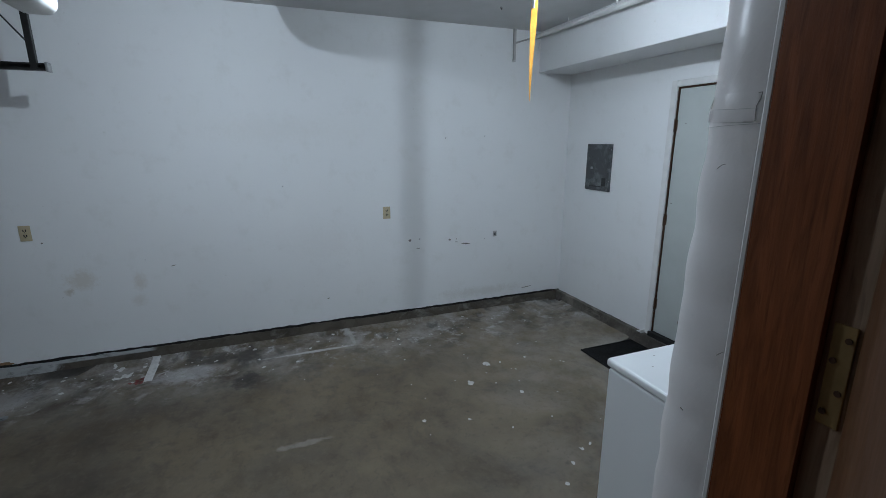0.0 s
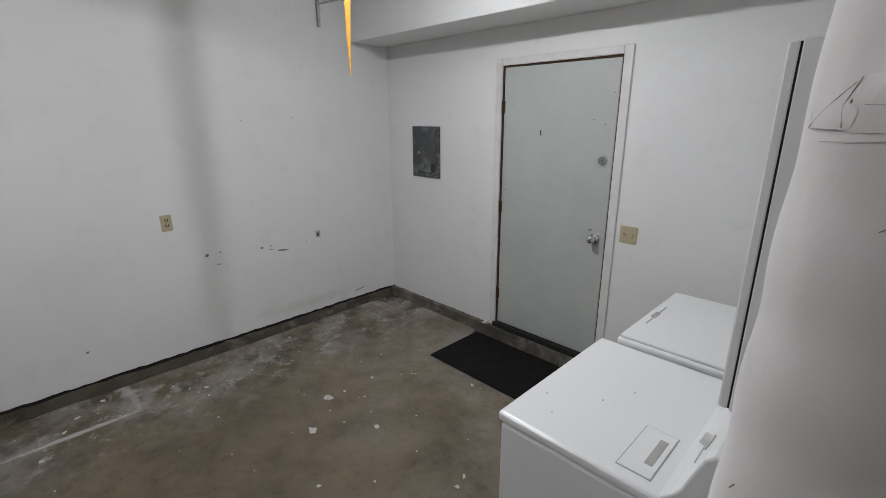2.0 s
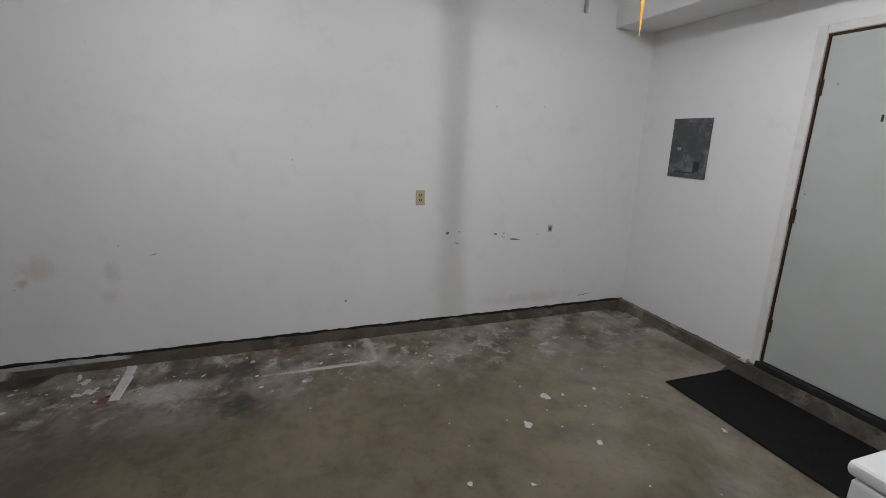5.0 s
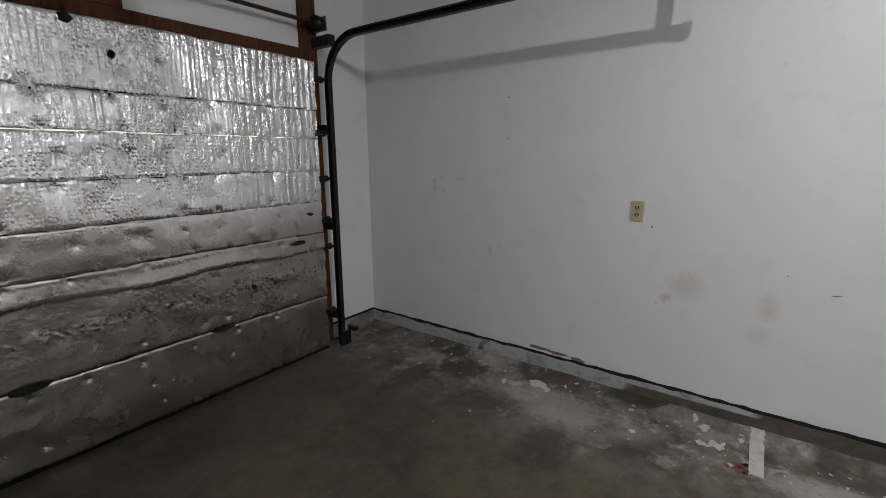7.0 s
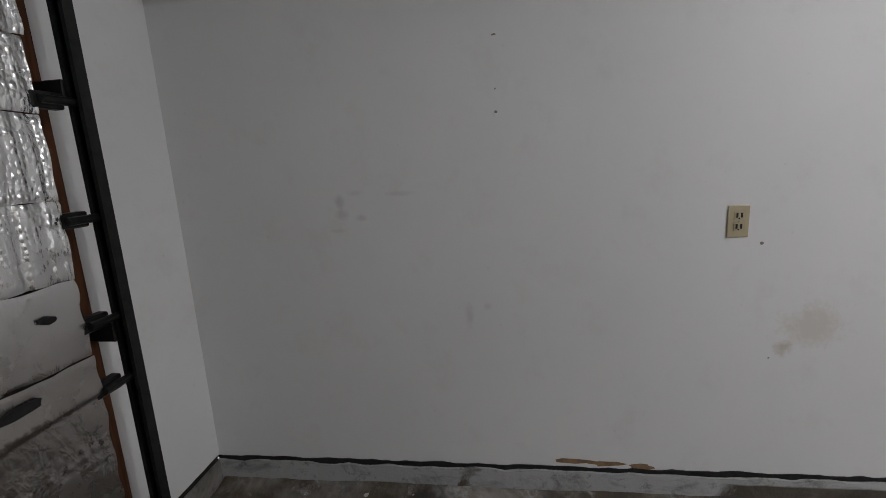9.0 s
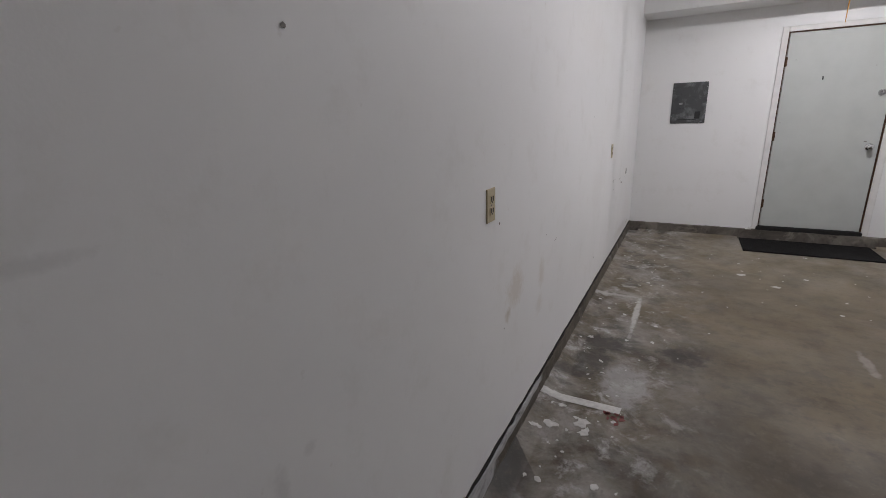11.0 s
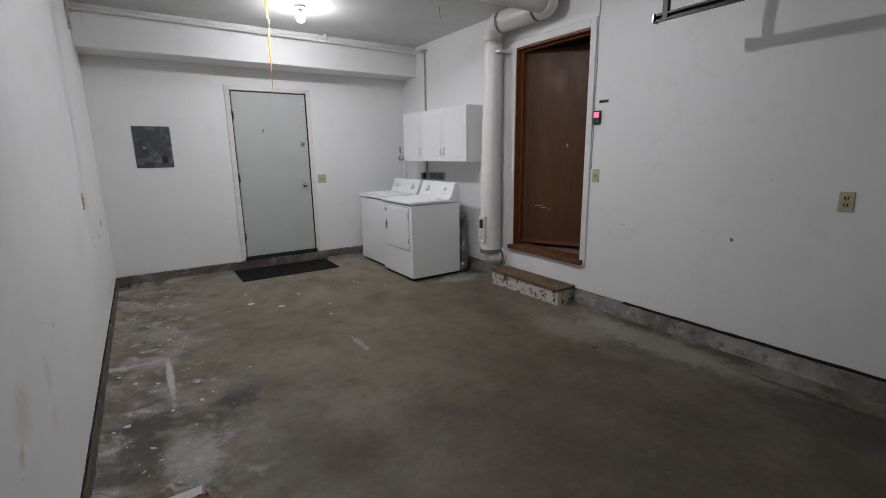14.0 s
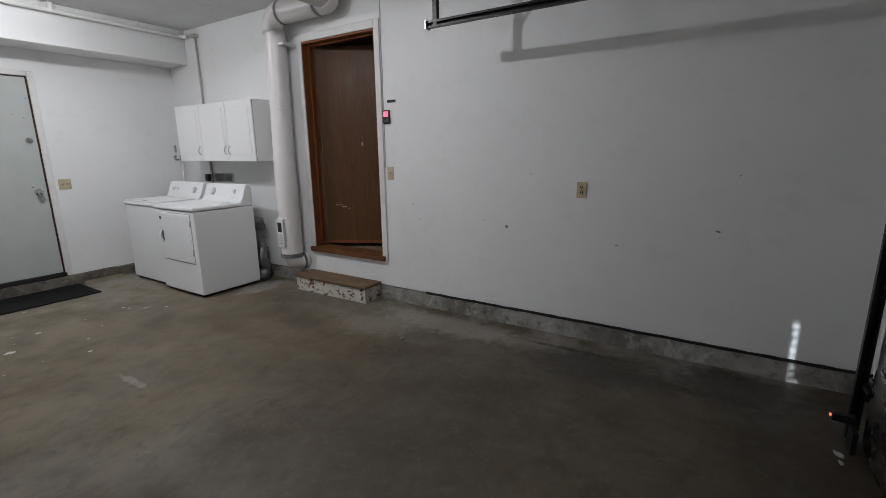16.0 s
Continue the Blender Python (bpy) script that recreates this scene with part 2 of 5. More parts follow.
def foil(name):
    m = Mat(name, (0.97, 0.97, 0.97), 0.2, 1.0)
    x, y, z = m.xyz()
    # lower foil is duller, with the dark floor's reflection put into its colour
    low = m.ramp(m.math("ADD", z, m.math("MULTIPLY", m.noise(4, 4), 0.12)), 1.30, 1.02)
    m.over(m.math("MULTIPLY", low, m.ramp(m.noise(3, 5, 0.6), 0.2, 0.7, 0.7, 1.0)), (0.42, 0.395, 0.37))
    m.over(m.ramp(m.noise(5, 6, 0.7, (1, 1, 2.0), 1.0), 0.58, 0.74, 0, 0.4), (0.42, 0.41, 0.40))
    # spatter along a band near the foot
    band = m.math("MULTIPLY", m.ramp(z, 0.52, 0.64), m.ramp(z, 0.74, 0.66))
    m.over(m.math("MULTIPLY", band, m.ramp(m.noise(34, 4, 0.7), 0.56, 0.62)), (0.10, 0.09, 0.08))
    m.rough(m.ramp(m.noise(5, 5, 0.6), 0.3, 0.7, 0.21, 0.32))
    flat = m.node("ShaderNodeMapping", Vector=m.coord, Scale=(1, 0.05, 0.72)).outputs[0]
    cells = m.node("ShaderNodeTexVoronoi", Vector=flat, Scale=72.0, Randomness=0.6)
    high = m.math("MULTIPLY", m.ramp(z, 1.05, 1.4, 0.03, 1.0), m.ramp(m.noise(3.2, 3, 0.5), 0.36, 0.60, 0.3, 1.0))
    m.bump(m.math("MULTIPLY", m.ramp(cells.outputs["Distance"], 0.05, 0.6, 1.0, 0.0), high), 0.7, 0.0052)
    # upright crinkle lines, then loose creases
    m.bump(m.math("MULTIPLY", m.noise(20, 3, 0.6, (1.0, 0.2, 0.15), 0.4), m.ramp(z, 0.95, 1.4, 0.1, 1.0)), 0.75, 0.010)
    m.bump(m.math("MULTIPLY", m.noise(26, 4, 0.65, (1.0, 0.2, 0.7), 0.8), m.ramp(z, 0.5, 1.1, 0.6, 0.4)), 0.6, 0.007)
    return m.done()


def glow(name, colour, strength):
    m = Mat(name, colour, 0.4)
    m.b.inputs["Emission Color"].default_value = (*colour, 1)
    m.b.inputs["Emission Strength"].default_value = strength
    return m.done()


def sheer(name, colour, rough, wrinkle=0.0):
    """An even factory finish with faint dust."""
    m = Mat(name, colour, rough)
    m.over(m.ramp(m.noise(40, 5, 0.7), 0.62, 0.82, 0, 0.25), tuple(c * 0.75 for c in colour))
    m.bump(m.noise(2.5, 3), 0.03, 0.02)
    if wrinkle:
        m.bump(m.noise(7, 5, 0.6, (1, 1, 0.35), 0.8), wrinkle, 0.008)
    return m.done()


def smudged(name, colour, pale):
    m = Mat(name, colour, 0.4, 0.25)
    m.over(m.ramp(m.noise(5, 5, 0.65, warp=0.8), 0.50, 0.70, 0, 0.8), pale)
    m.over(m.ramp(m.noise(14, 5, 0.65, warp=0.5), 0.55, 0.70, 0, 0.7), tuple(c * 0.45 for c in colour))
    return m.done()


PAINT = wall_paint("white_wall_paint")
CEIL = plain("ceiling_paint", (0.62, 0.62, 0.615), 0.75, vary=0.05, scale=3, bump=0.1)
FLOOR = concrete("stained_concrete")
CURB_DARK = curb_concrete("bare_curb_concrete", (0.165, 0.148, 0.125), (0.068, 0.058, 0.048))
CURB_PALE = curb_concrete("painted_curb_concrete", (0.34, 0.33, 0.305), (0.155, 0.14, 0.12))


def curb_part_painted(name):
    """Bare footing whose far stretch still carries pale paint."""
    m = Mat(name, (0.115, 0.098, 0.074), 0.8)
    m.over(m.ramp(m.noise(2.2, 6, 0.65, warp=0.7), 0.42, 0.62), (0.058, 0.048, 0.036))
    x, y, z = m.xyz()
    ragged = m.math("ADD", y, m.math("MULTIPLY", m.math("SUBTRACT", m.noise(3, 6, 0.7, warp=0.6), 0.5), 0.7))
    rim = m.math("MULTIPLY", m.ramp(z, 0.078, 0.086), m.ramp(y, -4.06, -4.12))
    painted = m.math("MULTIPLY", m.math("MAXIMUM", m.ramp(ragged, -4.70, -4.84), rim), m.ramp(m.noise(2.4, 7, 0.7, warp=0.8), 0.68, 0.58))
    m.over(m.ramp(m.noise(4.2, 7, 0.7, (1, 0.5, 1), 0.4), 0.54, 0.66, 0, 0.7), (0.27, 0.25, 0.22))
    m.over(painted, (0.44, 0.44, 0.44))
    m.over(m.ramp(m.noise(9, 6, 0.7, (1, 0.4, 1), 0.5), 0.54, 0.70, 0, 0.7), (0.10, 0.09, 0.078))
    m.over(m.ramp(m.noise(26, 5, 0.6), 0.58, 0.72, 0, 0.6), (0.05, 0.043, 0.035))
    m.bump(m.noise(40, 5, 0.6), 0.5, 0.01)
    return m.done()


CURB_WEST = curb_part_painted("half_painted_curb_concrete")
GAP = plain("dark_gap", (0.012, 0.011, 0.010), 0.9)
TRIM = plain("white_trim_paint", (0.74, 0.73, 0.71), 0.4, vary=0.06, scale=9, bump=0.05)
GREYDOOR = plain("grey_door_paint", (0.470, 0.490, 0.470), 0.42, vary=0.04, scale=4, bump=0.05)
BROWN = wood("brown_stained_door", (0.122, 0.056, 0.024), (0.086, 0.038, 0.016), 0.36, streak=0.25)
JAMB = wood("dark_stained_jamb", (0.260, 0.090, 0.032), (0.145, 0.048, 0.017), 0.4, streak=0.6)
SILL = wood("worn_sill_wood", (0.165, 0.068, 0.027), (0.085, 0.034, 0.014), 0.45, (12, 1.2, 12))
RAWWOOD = wood("brown_framing_wood", (0.115, 0.044, 0.017), (0.052, 0.021, 0.009), 0.7)
STEPTOP = wood("worn_step_wood", (0.19, 0.125, 0.075), (0.11, 0.068, 0.040), 0.75, (12, 1.1, 12), 0.15, (0.36, 0.30, 0.23))
STEPSIDE = wood("peeling_step_paint", (0.15, 0.095, 0.055), (0.09, 0.055, 0.033), 0.7, (12, 1.4, 8), 1.05, (0.56, 0.53, 0.47))
ENAMEL = sheer("white_enamel", (0.83, 0.84, 0.84), 0.30)
CABINET = sheer("white_cabinet_laminate", (0.81, 0.81, 0.80), 0.42)
CHROME = plain("brushed_chrome", (0.62, 0.62, 0.62), 0.22, 1.0, vary=0.05)
BRASS = plain("brass", (0.60, 0.42, 0.16), 0.3, 1.0)
STEEL = plain("galvanised_steel", (0.38, 0.38, 0.38), 0.4, 0.9, vary=0.15, scale=30)
TRACK = plain("dark_track_steel", (0.028, 0.027, 0.026), 0.42, 0.6, vary=0.2, scale=30)
RUST = plain("rusty_shaft_steel", (0.10, 0.055, 0.030), 0.6, 0.6, vary=0.25, scale=30)
PANEL = smudged("grey_panel_paint", (0.075, 0.078, 0.080), (0.26, 0.27, 0.28))
IVORY = plain("ivory_plastic", (0.50, 0.43, 0.28), 0.35, vary=0.05)
BLACK = plain("black_plastic", (0.016, 0.016, 0.017), 0.45)
RUBBER = plain("black_rubber_mat", (0.011, 0.0105, 0.0105), 0.8, vary=0.2, scale=40, bump=0.5)
RUBBER.node_tree.nodes["Principled BSDF"].inputs["Specular IOR Level"].default_value = 0.15
WRAP = sheer("white_duct_wrap", (0.83, 0.80, 0.785), 0.33, 0.18)
TAPE = plain("grey_duct_tape", (0.20, 0.20, 0.21), 0.4, 0.3)
YELLOW = plain("yellow_strap_webbing", (0.55, 0.25, 0.02), 0.6, vary=0.12, scale=60)
WHITEPLASTIC = plain("white_plastic", (0.76, 0.76, 0.74), 0.35, vary=0.02)
FOIL = foil("bubble_foil_insulation")
CHIP = plain("white_paint_chips", (0.58, 0.57, 0.55), 0.6, vary=0.15, scale=30)
TORN = plain("torn_brown_paper", (0.30, 0.19, 0.10), 0.8, vary=0.25, scale=30)
BAREEDGE = wood("unstained_jamb_edge", (0.34, 0.24, 0.16), (0.22, 0.14, 0.085), 0.6)
OLDBRASS = plain("tarnished_brass", (0.34, 0.235, 0.10), 0.5, 0.8)
REDPAINT = plain("red_paint_chips", (0.20, 0.05, 0.045), 0.6)
DARKMARK = plain("dark_wall_scuffs", (0.24, 0.225, 0.21), 0.8)
GREYMARK = plain("grey_wall_scuffs", (0.46, 0.45, 0.43), 0.8)
HOSE = plain("foil_vent_hose", (0.22, 0.22, 0.225), 0.42, 0.5, vary=0.2)
BULBGLOW = glow("lit_bulb_glass", (1.0, 0.97, 0.93), 45)
REDGLOW = glow("red_backlit_button", (0.9, 0.10, 0.16), 1.6)
REDLED = glow("red_sensor_light", (1.0, 0.05, 0.03), 6)
HOUSEWALL = plain("house_wall_paint", (0.5, 0.48, 0.44), 0.7, vary=0.05, scale=4)
HOUSEFLOOR = plain("house_floor_vinyl", (0.22, 0.17, 0.12), 0.5, vary=0.1, scale=6)


# ---- mesh helpers ----
def link(name, bm, material, parent=None, label="", smooth=False):
    me = bpy.data.meshes.new(name)
    bm.to_mesh(me)
    bm.free()
    for p in me.polygons:
        p.use_smooth = smooth
    me.materials.append(material)
    ob = new(name, me)
    if parent is not None:
        ob.parent = parent
    return tagged(ob, label)


def part(name, bm, material, parent, label="", smooth=False):
    return link(name, bm, material, parent, label, smooth)


def thing(name, label, category, group="", kind="", place=(0, 0, 0)):
    ob = new(name)
    ob.empty_display_size = 0.1
    ob.location = place
    return tagged(ob, label, category, group, kind)


def add_box(bm, a, b, bevel=0.0, seg=1):
    lo, hi = [min(p, q) for p, q in zip(a, b)], [max(p, q) for p, q in zip(a, b)]
    geo = bmesh.ops.create_cube(bm, size=1.0, matrix=Matrix.LocRotScale(
        [(p + q) / 2 for p, q in zip(lo, hi)], None, [q - p for p, q in zip(lo, hi)]))
    if bevel:
        edges = list({e for v in geo["verts"] for e in v.link_edges})
        bmesh.ops.bevel(bm, geom=edges, offset=bevel, segments=seg, affect="EDGES", profile=0.5)
    return bm


def box(a, b, bevel=0.0, seg=1):
    return add_box(bmesh.new(), a, b, bevel, seg)


def add_rod(bm, a, b, r, sides=16, r2=None):
    a, b = Vector(a), Vector(b)
    turn = (b - a).to_track_quat("Z", "Y")
    m = Matrix.LocRotScale((a + b) / 2, turn, None)
    bmesh.ops.create_cone(bm, cap_ends=True, segments=sides, radius1=r, radius2=r if r2 is None else r2, depth=(b - a).length, matrix=m)
    return bm


def rod(a, b, r, sides=16, r2=None):
    return add_rod(bmesh.new(), a, b, r, sides, r2)


def sweep(points, profile, closed=True, caps=True, up=Vector((0, 0, 1)), scale=None):
    """Carry a profile of (side, up) pairs along points."""
    bm = bmesh.new()
    pts = [Vector(p) for p in points]
    rings = []
    side = None
    for i, p in enumerate(pts):
        d = (pts[min(i + 1, len(pts) - 1)] - pts[max(i - 1, 0)]).normalized()
        if side is None:
            side = d.cross(up if abs(d.dot(up)) < 0.95 else Vector((0, 1, 0))).normalized()
        side = (side - d * side.dot(d)).normalized()
        over = side.cross(d)
        s = scale[i] if scale else 1.0
        rings.append([bm.verts.new(p + (side * u + over * v) * s) for u, v in profile])
    n = len(profile)
    for r0, r1 in zip(rings, rings[1:]):
        for k in range(n if closed else n - 1):
            bm.faces.new((r0[k], r0[(k + 1) % n], r1[(k + 1) % n], r1[k]))
    if caps and closed:
        bm.faces.new(rings[0][::-1])
        bm.faces.new(rings[-1])
    bmesh.ops.recalc_face_normals(bm, faces=bm.faces)
    return bm


def tube(p, d, r, w, n=30):
    """A thin open band round an axis."""
    p, d = Vector(p), Vector(d)
    return sweep([p - d * w / 2, p + d * w / 2], circle(r, n), caps=False)


def circle(r, n=20):
    return [(r * math.cos(2 * math.pi * k / n), r * math.sin(2 * math.pi * k / n)) for k in range(n)]


def bend(centre, a, b, r, n=8):
    """Points on the quarter turn from direction a to direction b about centre."""
    c, a, b = Vector(centre), Vector(a), Vector(b)
    return [c + a * r * math.cos(t) + b * r * math.sin(t) for t in (math.pi / 2 * k / n for k in range(n + 1))]


def blob(bm, x, y, z, r, wobble=0.35, n=9, long=1.0, turn=0.0, thick=0.0015):
    """A thin uneven fleck that lies on the ground."""
    ring = []
    for k in range(n):
        t = 2 * math.pi * k / n
        q = r * (1 + random.uniform(-wobble, wobble))
        u, v = q * long * math.cos(t), q * math.sin(t)
        ring.append((x + u * math.cos(turn) - v * math.sin(turn), y + u * math.sin(turn) + v * math.cos(turn)))
    top = [bm.verts.new((p, q, z + thick + ground(p))) for p, q in ring]
    low = [bm.verts.new((x + (p - x) * 1.06, y + (q - y) * 1.06, z - 0.001 + ground(p))) for p, q in ring]
    bm.faces.new(top)
    for k in range(n):
        bm.faces.new((low[k], low[(k + 1) % n], top[(k + 1) % n], top[k]))


LIFT = [0]


def wall_blob(bm, side, y, z, r, long=1.0, turn=0.0, wobble=0.35, n=9):
    """A thin uneven mark on a wall that faces +x (side 0) or -x."""
    at = 0.0 if side == 0 else EAST
    s = 1 if side == 0 else -1
    LIFT[0] += 1
    out = 0.0008 + 0.00015 * (LIFT[0] % 12)
    ring = []
    for k in range(n):
        t = 2 * math.pi * k / n
        q = r * (1 + random.uniform(-wobble, wobble))
        u, v = q * long * math.cos(t), q * math.sin(t)
        ring.append(bm.verts.new((at + s * out, y + u * math.cos(turn) - v * math.sin(turn), z + u * math.sin(turn) + v * math.cos(turn))))
    bm.faces.new(ring if s < 0 else ring[::-1])


# ---- the room ----
EAST, SOUTH, CEILING = 3.74, -6.93, 2.86
HALL = 0.42


def setting(name, bm, material, label, category):
    ob = link(name, bm, material, None, label)
    return tagged(ob, label, category, "", "structure")


FILLET, FILLET_UP = 0.11, 0.026


def ground(x):
    """Height of the slab, which is trowelled up to the footing on one side."""
    return max(0.0, FILLET_UP * (1 - max(0.0, x - 0.012) / (FILLET - 0.012)) ** 1.4) if x < FILLET else 0.0


bm = box((-0.15, SOUTH - 0.6, -0.15), (EAST, 0.15, 0))
steps = [0.012 + (FILLET - 0.012) * k / 4 for k in range(5)]
for y0, y1 in ((SOUTH + 0.02, -0.15),):
    rings = [[bm.verts.new((x, y, ground(x) + (0.0012 if x < FILLET else -0.001) + (0.006 * noise.noise((y * 3, 0, 0)) if x < 0.05 else 0))) for x in steps] for y in (y0 + (y1 - y0) * k / 60 for k in range(61))]
    for r0, r1 in zip(rings, rings[1:]):
        for k in range(4):
            bm.faces.new((r0[k], r0[k + 1], r1[k + 1], r1[k]))
for x0, x1 in ((0.12, 1.19), (2.42, 2.82)):
    low = [[bm.verts.new((x, -0.045 - d, FILLET_UP * (1 - d / 0.1) ** 1.4 - (0.001 if d > 0.09 else 0))) for d in (0, 0.03, 0.06, 0.1)] for x in (x0, (x0 + x1) / 2, x1)]
    for r0, r1 in zip(low, low[1:]):
        for k in range(3):
            bm.faces.new((r0[k + 1], r0[k], r1[k], r1[k + 1]))
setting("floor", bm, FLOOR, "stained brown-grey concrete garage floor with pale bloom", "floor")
setting("ceiling", box((-0.15, SOUTH - 0.15, CEILING), (5.75, 0.15, CEILING + 0.12)), CEIL, "smooth white painted garage ceiling", "ceiling")

bm = bmesh.new()
add_box(bm, (-0.15, SOUTH - 0.15, 0.125), (0, 0.15, CEILING))
setting("wall_west", bm, PAINT, "scuffed white painted drywall garage wall", "wall")

bm = bmesh.new()
add_box(bm, (0, 0, 0.115), (1.375, 0.15, CEILING))
add_box(bm, (2.292, 0, 0.115), (EAST + 0.14, 0.15, CEILING))
add_box(bm, (1.375, 0, 2.212), (2.292, 0.15, CEILING))
setting("wall_north", bm, PAINT, "white painted drywall wall round the side door", "wall")

DOOR_S, DOOR_N, DOOR_TOP = -3.365, -2.422, 2.475
bm = bmesh.new()
add_box(bm, (EAST, DOOR_N + 0.0, 0.14), (EAST + 0.14, 0, CEILING))
add_box(bm, (EAST, SOUTH - 0.15, 0.14), (EAST + 0.14, DOOR_S, CEILING))
add_box(bm, (EAST, DOOR_S, DOOR_TOP), (EAST + 0.14, DOOR_N, CEILING))
add_box(bm, (EAST, DOOR_S, 0.14), (EAST + 0.14, DOOR_N, HALL - 0.02))
setting("wall_east", bm, PAINT, "scuffed white painted drywall wall round the house door", "wall")

GD_W, GD_E, GD_TOP = 0.63, 3.11, 2.115
bm = bmesh.new()
add_box(bm, (0, SOUTH - 0.15, 0.13), (GD_W - 0.02, SOUTH, CEILING))
add_box(bm, (GD_E + 0.02, SOUTH - 0.15, 0.13), (EAST, SOUTH, CEILING))
add_box(bm, (GD_W - 0.02, SOUTH - 0.15, GD_TOP + 0.02), (GD_E + 0.02, SOUTH, CEILING))
setting("wall_south", bm, PAINT, "white painted drywall wall round the garage door", "wall")

# footing curbs under the drywall
rng = random.Random(4)


def rough_curb(a, b, steps, axis, jag=0.006):
    """A low concrete footing whose top edge is a little uneven."""
    bm = box(a, b)
    geo = bmesh.ops.subdivide_edges(bm, edges=[e for e in bm.edges if abs((e.verts[0].co - e.verts[1].co)[axis]) > 0.5], cuts=steps)
    for v in bm.verts:
        v.co.z += rng.uniform(-jag, jag) if v.co.z > 0.05 else 0
        v.co[1 - axis] += rng.uniform(-jag, jag) * 0.5
    return bm


setting("baseboard_west", rough_curb((-0.13, SOUTH, -0.01), (0.015, 0.0, 0.109), 110, 1, 0.006), CURB_WEST, "concrete footing curb, bare dark and partly painted pale", "curb")
setting("baseboard_north", rough_curb((0.0, -0.045, -0.01), (2.95, 0.1, 0.115), 50, 0), CURB_DARK, "bare dark concrete footing curb along the wall", "curb")
setting("baseboard_east", rough_curb((EAST - 0.012, SOUTH, -0.01), (EAST + 0.1, -0.045, 0.13), 70, 1), CURB_PALE, "pale stained concrete footing curb along the wall", "curb")
setting("baseboard_south", rough_curb((0.016, SOUTH - 0.1, -0.01), (0.50, SOUTH + 0.012, 0.115), 8, 0), CURB_PALE, "pale concrete footing curb beside the garage door", "curb")
setting("baseboard_south_east", rough_curb((3.22, SOUTH - 0.1, -0.01), (EAST - 0.02, SOUTH + 0.012, 0.115), 8, 0), CURB_PALE, "pale concrete footing curb beside the garage door", "curb")
# the open joint between drywall and footing
setting("trim_west_joint", rough_curb((-0.02, SOUTH, 0.103), (0.005, -0.05, 0.128), 130, 1, 0.006), GAP, "dark open joint under the drywall edge", "gap")
setting("trim_east_joint", rough_curb((EAST - 0.014, SOUTH, 0.129), (EAST + 0.02, -3.86, 0.146), 40, 1, 0.003), GAP, "dark open joint under the drywall edge", "gap")
setting("trim_south_joint", box((0.02, SOUTH - 0.02, 0.113), (0.5, SOUTH + 0.004, 0.131)), GAP, "dark open joint under the drywall edge", "gap")

# boxed soffit above the side door
setting("soffit", box((0, -0.40, 2.475), (EAST, 0, CEILING), 0.004), PAINT, "white painted boxed soffit over the side door", "soffit")

# the house side of the door
setting("house_floor", box((EAST + 0.10, -4.4, HALL - 0.06), (5.75, -1.5, HALL - 0.02)), HOUSEFLOOR, "brown floor of the house passage", "floor")
bm = bmesh.new()
add_box(bm, (5.6, -4.4, HALL), (5.75, -1.5, CEILING))
add_box(bm, (EAST + 0.14, -4.55, HALL - 0.02), (5.75, -4.4, CEILING))
add_box(bm, (EAST + 0.14, -1.5, HALL - 0.02), (5.75, -1.35, CEILING))
setting("wall_house", bm, HOUSEWALL, "plain painted walls of the house passage", "wall")


# ---- doors ----
def casing(prefix, pieces, label):
    for a, b in pieces:
        setting("trim_" + prefix, box(a, b, 0.004), TRIM, label, "trim")


# grey side door
casing("side_door", (((1.318, -0.014, 0.12), (1.376, 0.0, 2.262)), ((2.291, -0.014, 0.12), (2.349, 0.0, 2.262)),
                     ((1.376, -0.014, 2.212), (2.291, 0.0, 2.262))), "white painted wooden door casing")
side = thing("door_1", "grey-green painted flush side door, closed", "door", kind="structure", place=(1.834, 0.02, 0.16))


def under(parent, ob):
    """Keep a part where it was built, under a thing that stands elsewhere."""
    ob.parent = parent
    ob.matrix_parent_inverse = parent.matrix_basis.inverted()
    return ob


def piece(parent, name, bm, material, label="", smooth=False):
    return under(parent, link(name, bm, material, None, label, smooth))


piece(side, "door_leaf", box((1.391, 0.006, 0.162), (2.277, 0.046, 2.198), 0.003), GREYDOOR)
piece(side, "door_jamb", box((1.372, 0.002, 0.12), (1.386, 0.12, 2.212)), RUST)
piece(side, "door_jamb", box((2.281, 0.002, 0.12), (2.295, 0.12, 2.212)), RUST)
piece(side, "door_jamb", box((1.386, 0.002, 2.202), (2.281, 0.12, 2.214)), RUST)
piece(side, "door_backing", box((1.38, 0.06, 0.12), (2.29, 0.12, 2.21)), GAP)
piece(side, "door_sill", box((1.36, -0.03, 0.112), (2.30, 0.05, 0.158), 0.006), GAP, "worn dark metal sill")
for z in (0.42, 1.16, 1.92):
    h = piece(side, "hinge", rod((1.385, -0.004, z - 0.05), (1.385, -0.004, z + 0.05), 0.008, 10), RUST, "rusty barrel hinge")
    piece(side, "hinge_leaf", box((1.388, 0.0035, z - 0.045), (1.402, 0.0065, z + 0.045)), RUST)
knob = bmesh.new()
add_rod(knob, (2.205, 0.006, 1.05), (2.205, -0.008, 1.05), 0.034, 20)
add_rod(knob, (2.205, -0.008, 1.05), (2.205, -0.035, 1.05), 0.013, 14)
bmesh.ops.create_uvsphere(knob, u_segments=18, v_segments=10, radius=0.029, matrix=Matrix.LocRotScale((2.205, -0.052, 1.05), None, (1, 0.8, 1)))
piece(side, "door_knob", knob, CHROME, "round chrome door knob", True)
bolt = bmesh.new()
add_rod(bolt, (2.213, 0.006, 1.575), (2.213, -0.012, 1.575), 0.032, 20, 0.026)
